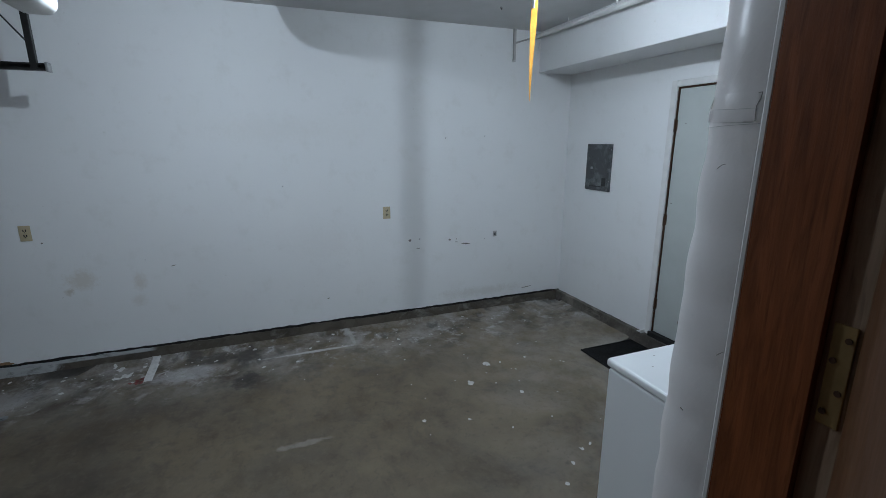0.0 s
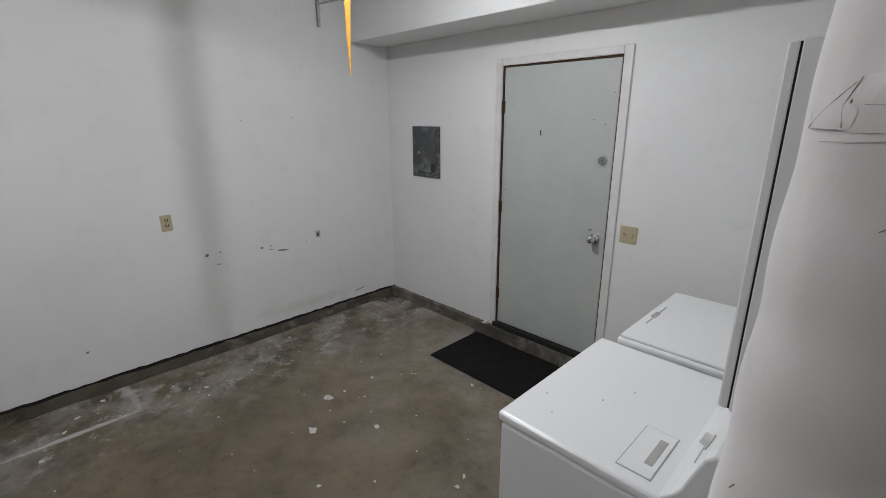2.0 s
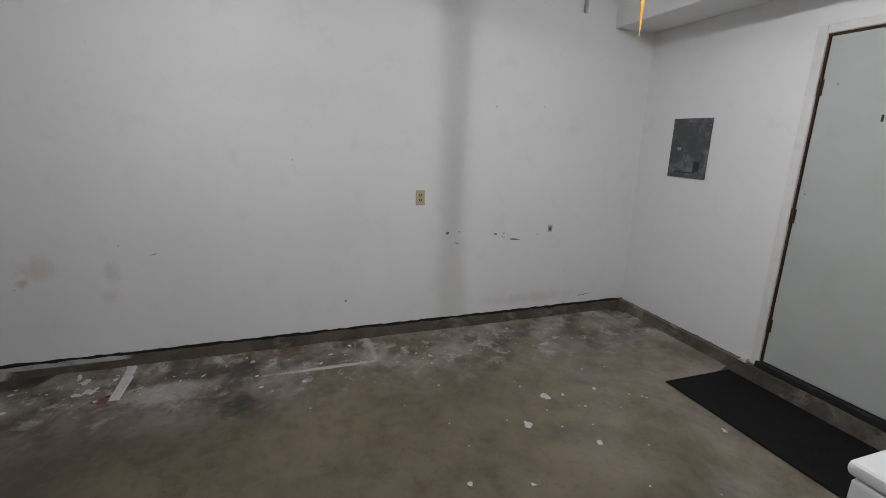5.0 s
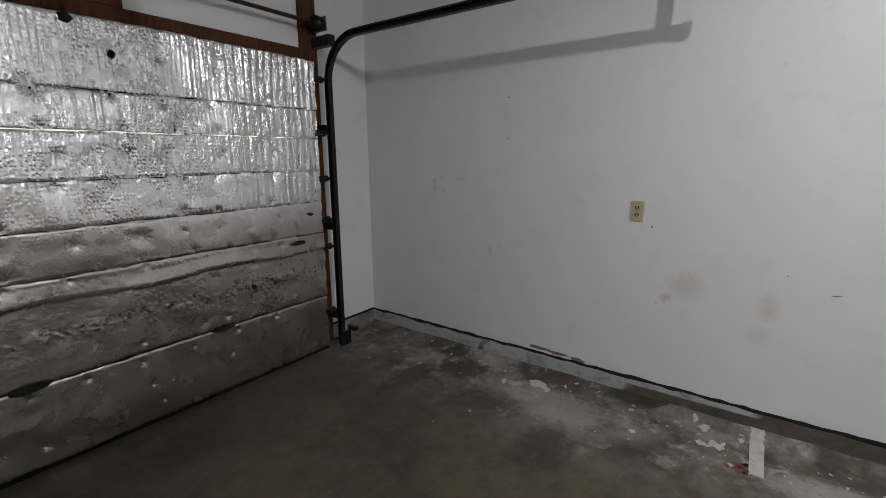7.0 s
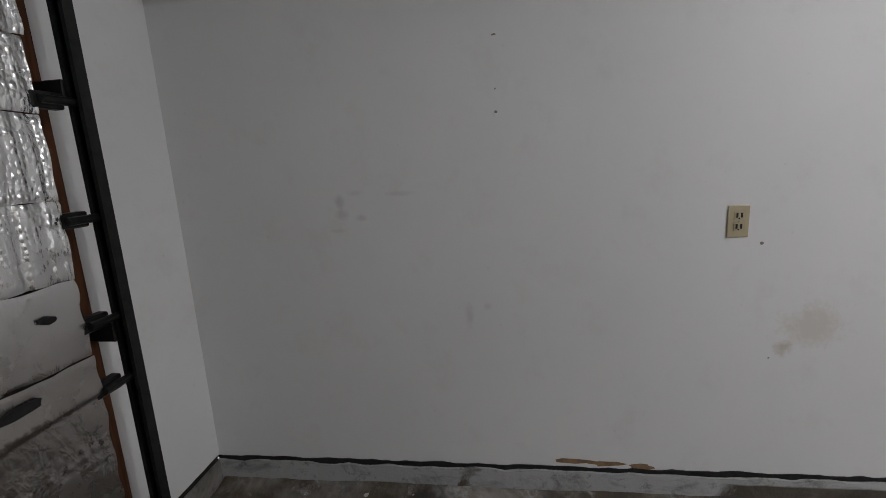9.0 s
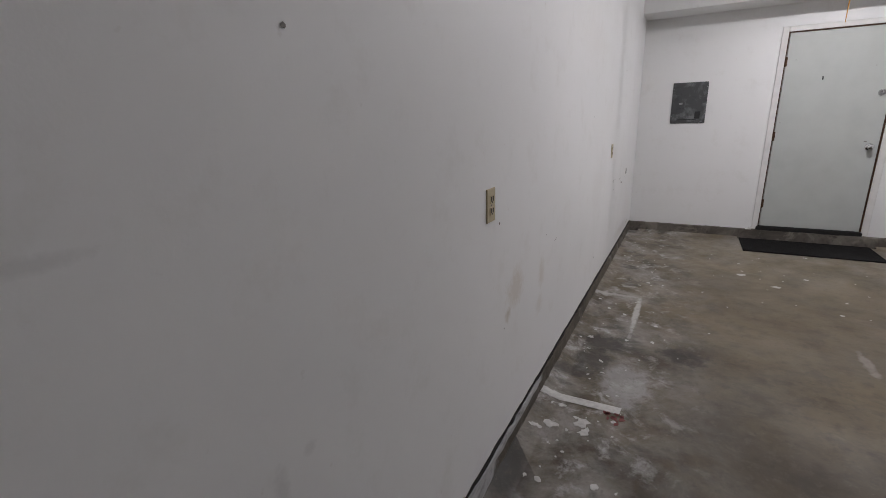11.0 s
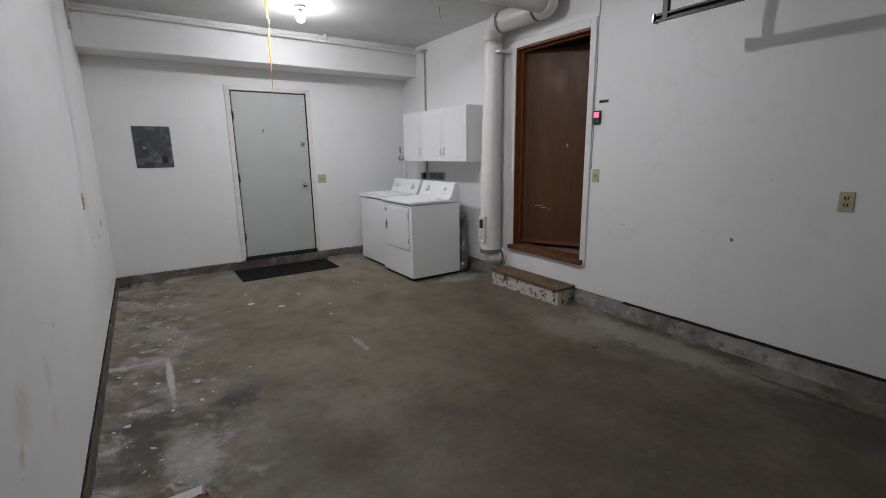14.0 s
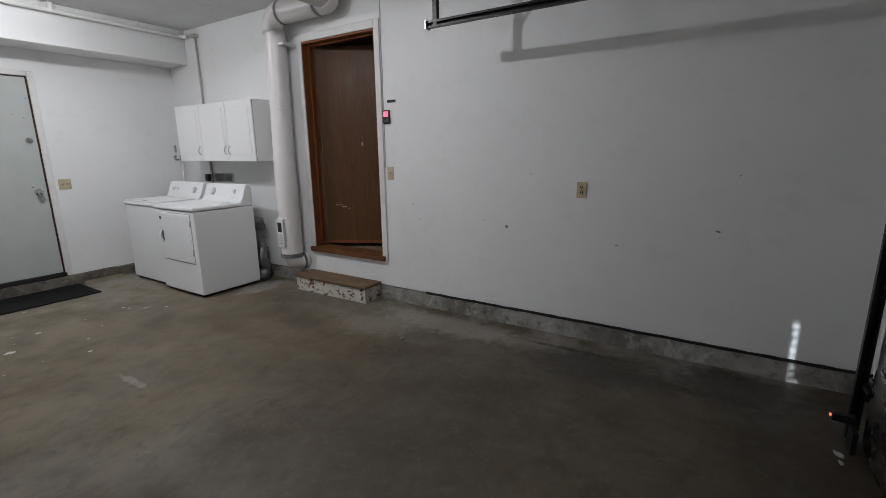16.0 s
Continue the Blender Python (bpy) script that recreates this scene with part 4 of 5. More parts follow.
for a, b, hy in ((gaps[0], gaps[1], gaps[1] - 0.035), (gaps[1], gaps[2], gaps[1] + 0.035), (gaps[2], gaps[3], gaps[2] + 0.035)):
    d = piece(cab, "cabinet_door", box((CX, a + 0.002, CZ0 + 0.002), (CX + 0.016, b - 0.002, CZ1 - 0.002), 0.003), CABINET)
    under(d, link("raised_panel", box((CX - 0.004, a + 0.06, CZ0 + 0.06), (CX + 0.002, b - 0.06, CZ1 - 0.06), 0.0038, 2), CABINET))
    h = [(CX - 0.002 - 0.028 * math.sin(math.pi * k / 10), hy, CZ0 + 0.07 + 0.0095 * k) for k in range(11)]
    under(d, link("handle", sweep(h, circle(0.005, 8)), CHROME, None, "bowed chrome handle", True))

# ---- breaker panel ----
bp = thing("breaker_panel", "grey metal breaker panel with scuffed paint in the wall", "breaker panel", place=(0.53, 0, 1.32))
piece(bp, "cover", box((0.352, -0.012, 1.32), (0.71, 0.0, 1.772), 0.003), PANEL)
pd = piece(bp, "panel_door", box((0.405, -0.017, 1.352), (0.672, -0.010, 1.735), 0.003), PANEL)
under(pd, link("latch", box((0.43, -0.021, 1.53), (0.465, -0.016, 1.552), 0.002), STEEL))
under(pd, link("lower_gap", box((0.425, -0.0185, 1.358), (0.62, -0.0165, 1.366)), BLACK))
piece(bp, "rubbed_patch", box((0.60, -0.0185, 1.37), (0.655, -0.0165, 1.45), 0.001), BLACK)
for x, z in ((0.362, 1.70), (0.70, 1.72), (0.70, 1.42), (0.362, 1.40)):
    piece(bp, "screw", rod((x, -0.012, z), (x, -0.015, z), 0.005, 8), STEEL)


# ---- outlets and switches ----
def plate(name, label, category, m, kind_parts):
    ob = thing(name, label, category, place=m.translation)
    ob.matrix_basis = m
    part("cover_plate", box((-0.036, -0.006, -0.058), (0.036, 0.0, 0.058), 0.003, 2), IVORY, ob)
    if kind_parts == "outlet":
        for z in (0.02, -0.02):
            s = part("socket", box((-0.017, -0.0085, z - 0.015), (0.017, -0.005, z + 0.015), 0.002), IVORY, ob)
            for a, b in ((-0.009, 0.004), (0.006, 0.004)):
                part("slot", box((a - 0.001, -0.0095, z - 0.006), (a + 0.0055, -0.0082, z + 0.011)), BLACK, s)
            part("slot", rod((0, -0.0082, z - 0.009), (0, -0.0095, z - 0.009), 0.003, 8), BLACK, s)
        part("screw", rod((0, -0.006, 0), (0, -0.0075, 0), 0.0035, 8), STEEL, ob)
    else:
        part("toggle", box((-0.005, -0.018, -0.008), (0.005, -0.005, 0.012), 0.002), IVORY, ob)
        for z in (0.042, -0.042):
            part("screw", rod((0, -0.006, z), (0, -0.0075, z), 0.0035, 8), STEEL, ob)
    return ob


plate("wall_outlet", "ivory duplex outlet on the white wall", "outlet", pose(0.0, -4.775, 1.142, 0, 0, 90), "outlet")
plate("wall_outlet", "ivory duplex outlet on the white wall", "outlet", pose(0.0, -2.03, 1.137, 0, 0, 90), "outlet")
plate("wall_outlet", "ivory duplex outlet on the white wall", "outlet", pose(EAST, -5.235, 1.131, 0, 0, -90), "outlet")
plate("light_switch", "ivory light switch beside the house door", "switch", pose(EAST, -3.488, 1.223, 0, 0, -90), "switch")
sw = thing("light_switch", "wide ivory switch plate beside the side door", "switch", place=(2.437, 0, 1.117))
part("cover_plate", box((-0.056, -0.006, -0.056), (0.056, 0, 0.056), 0.003, 2), IVORY, sw)
for x in (-0.023, 0.023):
    part("toggle", rod((x, -0.005, 0), (x, -0.02, 0.004), 0.007, 10), CHROME, sw)

ctl = thing("door_opener_button", "black wall button unit with a red backlit key", "opener button", place=(EAST, -3.475, 1.72))
part("housing", box((-0.022, -0.036, -0.058), (0, 0.036, 0.058), 0.006, 2), BLACK, ctl)
part("lit_key", box((-0.026, -0.026, 0.0), (-0.021, 0.026, 0.046), 0.003), REDGLOW, ctl, "red glowing push key")
for y in (-0.014, 0.014):
    part("small_key", box((-0.025, y - 0.009, -0.04), (-0.021, y + 0.009, -0.022), 0.002), PANEL, ctl)
tag = thing("wall_label", "small black and white stick-on label", "label", place=(EAST, -3.53, 1.852))
part("label_sheet", box((-0.003, -0.052, -0.026), (0, 0.052, 0.026)), WHITEPLASTIC, tag)
part("label_print", box((-0.005, -0.046, -0.012), (-0.0028, 0.046, 0.012)), BLACK, tag, "dark illegible print")
wire = thing("bell_wire", "thin painted wire running up beside the casing", "wire", place=(EAST, -3.435, 1.7))
piece(wire, "wire", sweep([(EAST - 0.004, -3.437 + 0.003 * math.sin(k), 1.28 + 0.079 * k) for k in range(21)], circle(0.0035, 6)), GREYMARK)

# ---- mat, strap, lamps, pipes ----
mat = thing("door_mat", "black ribbed rubber mat on the concrete", "mat", place=(1.8, -0.33, 0))
bm = bmesh.new()
nx, ny = 30, 14
grid = [[bm.verts.new((1.215 + 1.155 * i / nx, -0.612 + 0.555 * j / ny, 0.011 + 0.0018 * math.sin(i * 1.3) * math.sin(j * 0.9))) for j in range(ny + 1)] for i in range(nx + 1)]
for i in range(nx):
    for j in range(ny):
        bm.faces.new((grid[i][j], grid[i + 1][j], grid[i + 1][j + 1], grid[i][j + 1]))
ext = bmesh.ops.extrude_face_region(bm, geom=list(bm.faces))
for v in ext["geom"]:
    if isinstance(v, bmesh.types.BMVert):
        v.co.z = 0.001
bmesh.ops.recalc_face_normals(bm, faces=bm.faces)
piece(mat, "mat_sheet", bm, RUBBER)
for a, b in (((1.207, -0.62, 0.001), (2.378, -0.602, 0.014)), ((1.207, -0.067, 0.001), (2.378, -0.05, 0.014)), ((1.207, -0.602, 0.001), (1.224, -0.067, 0.014)), ((2.36, -0.602, 0.001), (2.378, -0.067, 0.014))):
    piece(mat, "border", box(a, b, 0.004), RUBBER)

strap = thing("hanging_strap", "yellow webbing strap hanging from the ceiling", "strap", place=(1.53, -1.44, 2.06))
bm = bmesh.new()
rows = []
for k in range(25):
    f = k / 24
    z = CEILING - 0.005 - f * 0.80
    w = 0.019 * (1 - max(0, f - 0.45) / 0.55 * 0.9)
    a = radians(40 + 25 * f)
    x, y = 1.53 + 0.004 * math.sin(f * 5), -1.44 + 0.004 * math.cos(f * 4)
    c, s = math.cos(a) * w, math.sin(a) * w
    t = 0.0018
    rows.append([bm.verts.new((x + c - s / w * t, y + s + c / w * t, z)), bm.verts.new((x - c - s / w * t, y - s + c / w * t, z)),
                 bm.verts.new((x - c + s / w * t, y - s - c / w * t, z)), bm.verts.new((x + c + s / w * t, y + s - c / w * t, z))])
for r0, r1 in zip(rows, rows[1:]):
    for k in range(4):
        bm.faces.new((r0[k], r0[(k + 1) % 4], r1[(k + 1) % 4], r1[k]))
bmesh.ops.recalc_face_normals(bm, faces=bm.faces)
piece(strap, "webbing", bm, YELLOW)
piece(strap, "tag", box((1.522, -1.452, 2.60), (1.548, -1.444, 2.68), 0.002), WHITEPLASTIC, "small white tag")
piece(strap, "hook", rod((1.53, -1.44, 2.845), (1.53, -1.44, CEILING), 0.01, 10), STEEL)


def bulb_fixture(name, place, label):
    x, y, z = place
    ob = thing(name, label, "ceiling lamp", place=(x, y, CEILING))
    piece(ob, "base", rod((x, y, CEILING - 0.03), (x, y, CEILING), 0.042, 24, 0.058), WHITEPLASTIC, "white porcelain lampholder", True)
    piece(ob, "bulb_neck", rod((x, y, z + 0.014), (x, y, CEILING - 0.045), 0.030, 20, 0.02), WHITEPLASTIC, "opaque white bulb neck", True)
    piece(ob, "collar", rod((x, y, CEILING - 0.05), (x, y, CEILING - 0.03), 0.026, 20), WHITEPLASTIC, "", True)
    g = bmesh.new()
    ringz = [(0.024, 0.03), (0.036, 0.015), (0.042, -0.004), (0.041, -0.02), (0.034, -0.036), (0.022, -0.047), (0.009, -0.052)]
    rings = [[g.verts.new((x + r * math.cos(2 * math.pi * k / 20), y + r * math.sin(2 * math.pi * k / 20), z + h)) for k in range(20)] for r, h in ringz]
    for a, b in zip(rings, rings[1:]):
        for k in range(20):
            g.faces.new((a[k], a[(k + 1) % 20], b[(k + 1) % 20], b[k]))
    g.faces.new(rings[-1])
    bmesh.ops.recalc_face_normals(g, faces=g.faces)
    bulb = piece(ob, "bulb", g, BULBGLOW, "lit white bulb", True)
    bulb.visible_shadow = False
    return ob


bulb_fixture("ceiling_bulb", BULB, "bare lit bulb in a white lampholder")
bulb_fixture("ceiling_bulb", BULB_MID, "bare lit bulb in a white lampholder")

# opener head under the ceiling
head = thing("door_opener", "garage door opener with a white plastic lens", "door opener", place=(1.87, -4.05, 2.5))
piece(head, "housing", box((1.72, -4.30, 2.36), (2.02, -3.93, 2.52), 0.02, 3), PANEL)
lens = bmesh.new()
add_box(lens, (1.74, -3.935, 2.292), (2.00, -3.79, 2.46), 0.045, 5)
piece(head, "lens", lens, WHITEPLASTIC, "rounded white light lens", True)
for x in (1.76, 1.98):
    piece(head, "hanger", box((x - 0.012, -4.13, 2.52), (x + 0.012, -4.10, CEILING), 0.002), TRACK)
piece(head, "rail", box((1.855, SOUTH + 0.12, 2.41), (1.885, -4.30, 2.45), 0.003), TRACK)

# water pipe along the soffit
pipe = thing("painted_pipe", "white painted pipe slung below the ceiling", "pipe", place=(1.9, -0.47, 2.76))
piece(pipe, "run", sweep([(0.03 + 0.12 * k, -0.475, 2.80 - 0.001 * k) for k in range(31)], circle(0.021, 14)), TRIM, "", True)
piece(pipe, "elbow", sweep(bend((3.62, -0.545, 2.77), (0, 1, 0), (1, 0, 0), 0.07, 6), circle(0.026, 14)), TRIM, "", True)
for x in (0.55, 1.15, 2.35, 3.2):
    piece(pipe, "hanger", rod((x, -0.475, 2.80), (x, -0.475, CEILING), 0.006, 8), TRIM)
piece(pipe, "fitting", rod((2.43, -0.475, 2.775), (2.43, -0.475, 2.85), 0.024, 14), TRIM, "", True)
# grey upright bar on the wall, with an arm to the pipe
piece(pipe, "wall_bracket", box((0.004, -0.715, 2.56), (0.028, -0.69, CEILING), 0.003), GREYMARK, "grey upright bar on the wall")
piece(pipe, "wall_bar_arm", sweep([(0.016, -0.70, 2.73), (0.03, -0.48, 2.80)], circle(0.008, 8)), GREYMARK)
piece(pipe, "stub", rod((0.11, -0.475, 2.65), (0.11, -0.475, 2.765), 0.010, 10), TRIM)
riser = thing("wall_conduit", "thin painted conduit up the wall to the pipe", "conduit", place=(EAST, -0.655, 2.3))
piece(riser, "tube", rod((EAST - 0.016, -0.655, 1.955), (EAST - 0.016, -0.655, 2.775), 0.013, 10), GREYMARK, "", True)
piece(riser, "tube", rod((EAST - 0.016, -0.655, 0.75), (EAST - 0.016, -0.655, 1.335), 0.013, 10), GREYMARK, "", True)
piece(riser, "cap", box((EAST - 0.06, -0.70, 2.745), (EAST, -0.61, 2.785), 0.004), GREYMARK)

valve = thing("water_valve", "small wall valve with white pipe and lever", "valve", place=(3.66, 0, 1.42))
piece(valve, "pipe", sweep([(3.66, 0, 1.37), (3.66, -0.05, 1.37), (3.655, -0.06, 1.40), (3.655, -0.06, 1.47)], circle(0.017, 10)), WHITEPLASTIC, "", True)
piece(valve, "flange", rod((3.66, 0, 1.37), (3.66, -0.012, 1.37), 0.035, 16), CHROME)
piece(valve, "lever", box((3.622, -0.085, 1.44), (3.636, -0.055, 1.53), 0.003), STEEL)
piece(valve, "outlet_pipe", rod((3.70, -0.05, 1.40), (3.70, -0.05, 1.335), 0.018, 12), CHROME, "", True)
piece(valve, "supply_tube", rod((3.70, -0.05, 1.335), (3.70, -0.05, 0.8), 0.012, 10), WHITEPLASTIC, "", True)

wbox = thing("washer_box", "recessed grey plastic washer outlet box", "outlet box", place=(EAST, -0.89, 1.13))
piece(wbox, "rim", box((EAST - 0.014, -1.085, 1.08), (EAST, -0.70, 1.185), 0.003), GREYMARK)
piece(wbox, "recess", box((EAST - 0.0165, -1.06, 1.092), (EAST - 0.013, -0.725, 1.172)), PANEL)
piece(wbox, "plug", box((EAST - 0.05, -0.62, 1.08), (EAST, -0.55, 1.17), 0.01, 2), BLACK, "black power plug")


# ---- garage door ----
GY = -6.785
SECTION = plain("dark_section_wood", (0.030, 0.018, 0.010), 0.8)
gdoor = thing("garage_door", "sectional garage door lined with silver bubble foil", "garage door", place=(1.87, GY, 0))
rf = random.Random(12)


COLUMNS = (1.02, 1.35, 1.575, 1.85, 2.13, 2.37, 2.64, 2.90)


def foil_strip(z0, z1, seed, rib, rough_band, pins):
    """One lap of foil with ribs, pinned star dimples and loose crumples."""
    bm = bmesh.new()
    nx, nz = 520, max(8, int((z1 - z0) / 0.0065))
    holes = []
    for f, keep in pins:
        for x in COLUMNS:
            if rf.random() < keep:
                holes.append((x + rf.uniform(-0.05, 0.05), z0 + (z1 - z0) * f + rf.uniform(-0.012, 0.012), rf.uniform(0.035, 0.07) if rib else rf.uniform(0.02, 0.045), rf.uniform(0, 3), rf.randint(4, 6)))
    folds = [(rf.uniform(GD_W, GD_E), rf.uniform(0.008, 0.016), rf.choice((-0.004, 0.0035))) for q in range(14 if rib > 0.2 else 0)]
    # slack patches between pins
    slack = [(rf.uniform(GD_W, GD_E), rf.uniform(z0, z1), rf.uniform(0.05, 0.13), rf.uniform(0.04, 0.10), rf.uniform(-0.010, 0.010)) for q in range(26)]
    vs = []
    for i in range(nx + 1):
        col = []
        x = GD_W + (GD_E - GD_W) * i / nx
        near = [h for h in holes if abs(h[0] - x) < h[2]]
        bags = [b for b in slack if abs(b[0] - x) < b[2]]
        sag = 0.815 + 0.03 * noise.noise((x * 2.0, seed, 4))
        crease = sum(fd * max(0.0, 1 - abs(x - fx) / fw) for fx, fw, fd in folds)
        loose = 0.5 + 0.5 * noise.noise((x * 2.6, seed, 8))
        wide = min(1.0, max(0.0, (1.45 - x) / 0.3))
        for j in range(nz + 1):
            z = z0 + (z1 - z0) * j / nz
            edge = min(z - z0, z1 - z)
            y = crease + 0.004 * noise.noise((x * 2.4, seed, z * 3)) + 0.0032 * noise.noise((x * 9, seed + 3, z * 8))
            if rib:
                wander = 1.5 * noise.noise((x * 4, seed, z * 3))
                y += rib * (wide * 0.0050 * abs(math.sin(x * math.pi / 0.050 + wander)) + (1 - 0.8 * wide) * 0.0022 * abs(math.sin(x * math.pi / 0.0245 + wander)))
            for bx, bz, br, bh, bd in bags:
                q = 1 - ((x - bx) / br) ** 2 - ((z - bz) / bh) ** 2
                if q > 0:
                    y += bd * q * q * (0.6 if rib else 0.4)
            y -= 0.0035 * max(0, 1 - edge / 0.010)
            if rough_band:
                crumple = noise.noise((x * 26, seed, z * 30))
                dirt = max(0.0, 1 - abs(z - 0.645) / 0.05) * max(0.0, noise.noise((x * 48, seed, z * 50)))
                y += rough_band * ((0.35 + loose) * (0.005 * abs(crumple) + 0.004 * abs(noise.noise((x * 60, seed, z * 55)))) + 0.014 * dirt)
                y += 0.013 * (0.2 + loose) * max(0.0, 1 - abs(z - sag) / 0.06) if z > sag - 0.02 else 0.0
            for hx, hz, hr, ha, hn in near:
                u, v = x - hx, z - hz
                d = math.hypot(u, v)
                if d < hr:
                    star = 0.55 + 0.45 * math.cos(hn * 2 * (math.atan2(v, u) + ha))
                    y -= (1.0 if rib > 0.2 else 0.55) * (0.016 * (1 - d / hr) ** 2 * (0.6 + 0.4 * star) + 0.003 * star * (1 - d / hr))
            zz = z + (0.006 * noise.noise((x * 2.2, round(z, 1) * 7.7, 1)) + 0.005 * noise.noise((x * 14, seed, 2)) if j in (0, nz) else 0)
            col.append(bm.verts.new((x + (0.012 * noise.noise((z * 12, seed, 5)) if i in (0, nx) else 0), GY + y, zz)))
        vs.append(col)
    for i in range(nx):
        for j in range(nz):
            bm.faces.new((vs[i][j], vs[i + 1][j], vs[i + 1][j + 1], vs[i][j + 1]))
    bmesh.ops.recalc_face_normals(bm, faces=bm.faces)
    ob = piece(gdoor, "foil_strip", bm, FOIL, "", True)
    for hx, hz, hr, ha, hn in holes:
        under(ob, link("fastener", rod((hx, GY - 0.026, hz), (hx, GY - 0.0125, hz), 0.005, 8), GAP))
    return ob


STRIPS = ((0.030, 0.428, 0.0, 0.10, ((0.25, 0.3), (0.55, 0.7), (0.9, 0.5))), (0.436, 0.915, 0.0, 0.38, ((0.12, 0.6), (0.45, 0.4), (0.94, 0.7))), (0.917, 1.140, 0.1, 0.0, ((0.06, 0.5), (0.62, 0.9))),
          (1.142, 1.358, 0.45, 0.0, ((0.10, 0.7), (0.92, 1.0))), (1.360, 1.580, 0.55, 0.0, ((0.52, 0.9), (0.95, 0.3))), (1.583, 1.772, 0.8, 0.0, ((0.08, 1.0), (0.88, 0.7))), (1.774, 2.095, 1.1, 0.0, ((0.03, 0.4), (0.55, 0.4))))
for k, (a, b, rib, crumple, pins) in enumerate(STRIPS):
    foil_strip(a, b, k * 7.3, rib, crumple, pins)
for a, b in ((0.02, 0.52), (0.53, 1.05), (1.06, 1.58), (1.59, 2.105)):
    piece(gdoor, "section_panel", box((GD_W - 0.005, GY - 0.055, a), (GD_E + 0.005, GY - 0.028, b), 0.004), SECTION, "dark brown wooden door section")
piece(gdoor, "bottom_seal", box((GD_W - 0.005, GY - 0.05, 0.002), (GD_E + 0.005, GY - 0.012, 0.03), 0.006, 2), RUBBER, "black rubber bottom seal")
for x, z, w, h in ((0.85, 0.868, 0.13, 0.030), (0.735, 1.058, 0.045, 0.022), (1.44, 0.428, 0.16, 0.034), (2.335, 0.432, 0.20, 0.042), (1.82, 1.942, 0.035, 0.042), (1.21, 0.642, 0.018, 0.035), (1.98, 2.07, 0.06, 0.05)):
    tear = bmesh.new()
    ring = [tear.verts.new((x + w / 2 * math.cos(t) * rf.uniform(0.7, 1.1), GY + 0.013, z + h / 2 * math.sin(t) * rf.uniform(0.7, 1.1))) for t in (2 * math.pi * k / 10 for k in range(10))]
    tear.faces.new(ring)
    ex = bmesh.ops.extrude_face_region(tear, geom=list(tear.faces))
    for v in ex["geom"]:
        if isinstance(v, bmesh.types.BMVert):
            v.co.y -= 0.03
    bmesh.ops.recalc_face_normals(tear, faces=tear.faces)
    piece(gdoor, "foil_tear", tear, GAP, "dark tear in the foil")
for x in (GD_W - 0.03, GD_E + 0.03):
    for z in (0.30, 0.80, 1.0, 1.30, 1.62, 1.98):
        r = piece(gdoor, "roller_bracket", box((x - 0.045, GY - 0.03, z - 0.022), (x + 0.045, GY + 0.004, z + 0.022), 0.004), TRACK, "dark steel roller bracket")
        under(r, link("roller", rod((x - 0.07, GY + 0.012, z), (x + 0.03, GY + 0.012, z), 0.012, 10), TRACK))

# wooden jambs and header round the door
for name, a, b in (("trim_jamb_west", (0.50, SOUTH, 0.0), (0.632, SOUTH + 0.038, 2.60)), ("trim_jamb_east", (3.108, SOUTH, 0.0), (3.24, SOUTH + 0.038, 2.60)),
                   ("trim_header", (0.632, SOUTH, 2.10), (3.108, SOUTH + 0.038, 2.19)), ("trim_centre_post", (1.70, SOUTH, 2.19), (1.92, SOUTH + 0.04, 2.62))):
    setting(name, box(a, b, 0.004), RAWWOOD, "bare brown framing board round the garage door", "trim")
# unseen notched strip, added to break the sun leak into dashes
strip = random.Random(3)
bm = bmesh.new()
z = 0.02
while z < 2.08:
    h = 0.55 if z < 0.1 else strip.uniform(0.008, 0.022) if z < 1.02 else strip.uniform(0.030, 0.05)
    add_box(bm, (3.110, SOUTH + 0.0385, z), (3.115, GY - 0.0555, z + h))
    if 0.5 < z < 1.6:
        add_box(bm, (3.1105, SOUTH + 0.0385, z + h), (3.1145, SOUTH + 0.064, z + h + 0.05))
    z += h + (strip.uniform(0.015, 0.045) if z < 1.0 else strip.uniform(0.003, 0.006) if z < 1.45 else 0.001)
setting("trim_sun_notches", bm, RUBBER, "added black notched strip that cuts the sun leak into dashes", "weatherstrip")
# added out of sight to keep daylight from leaking past this edge
setting("trim_daylight_block_west", box((0.60, SOUTH + 0.038, 0.0), (0.622, GY - 0.06, 2.1)), RAWWOOD, "added brown strip that blocks daylight behind the door edge", "trim")


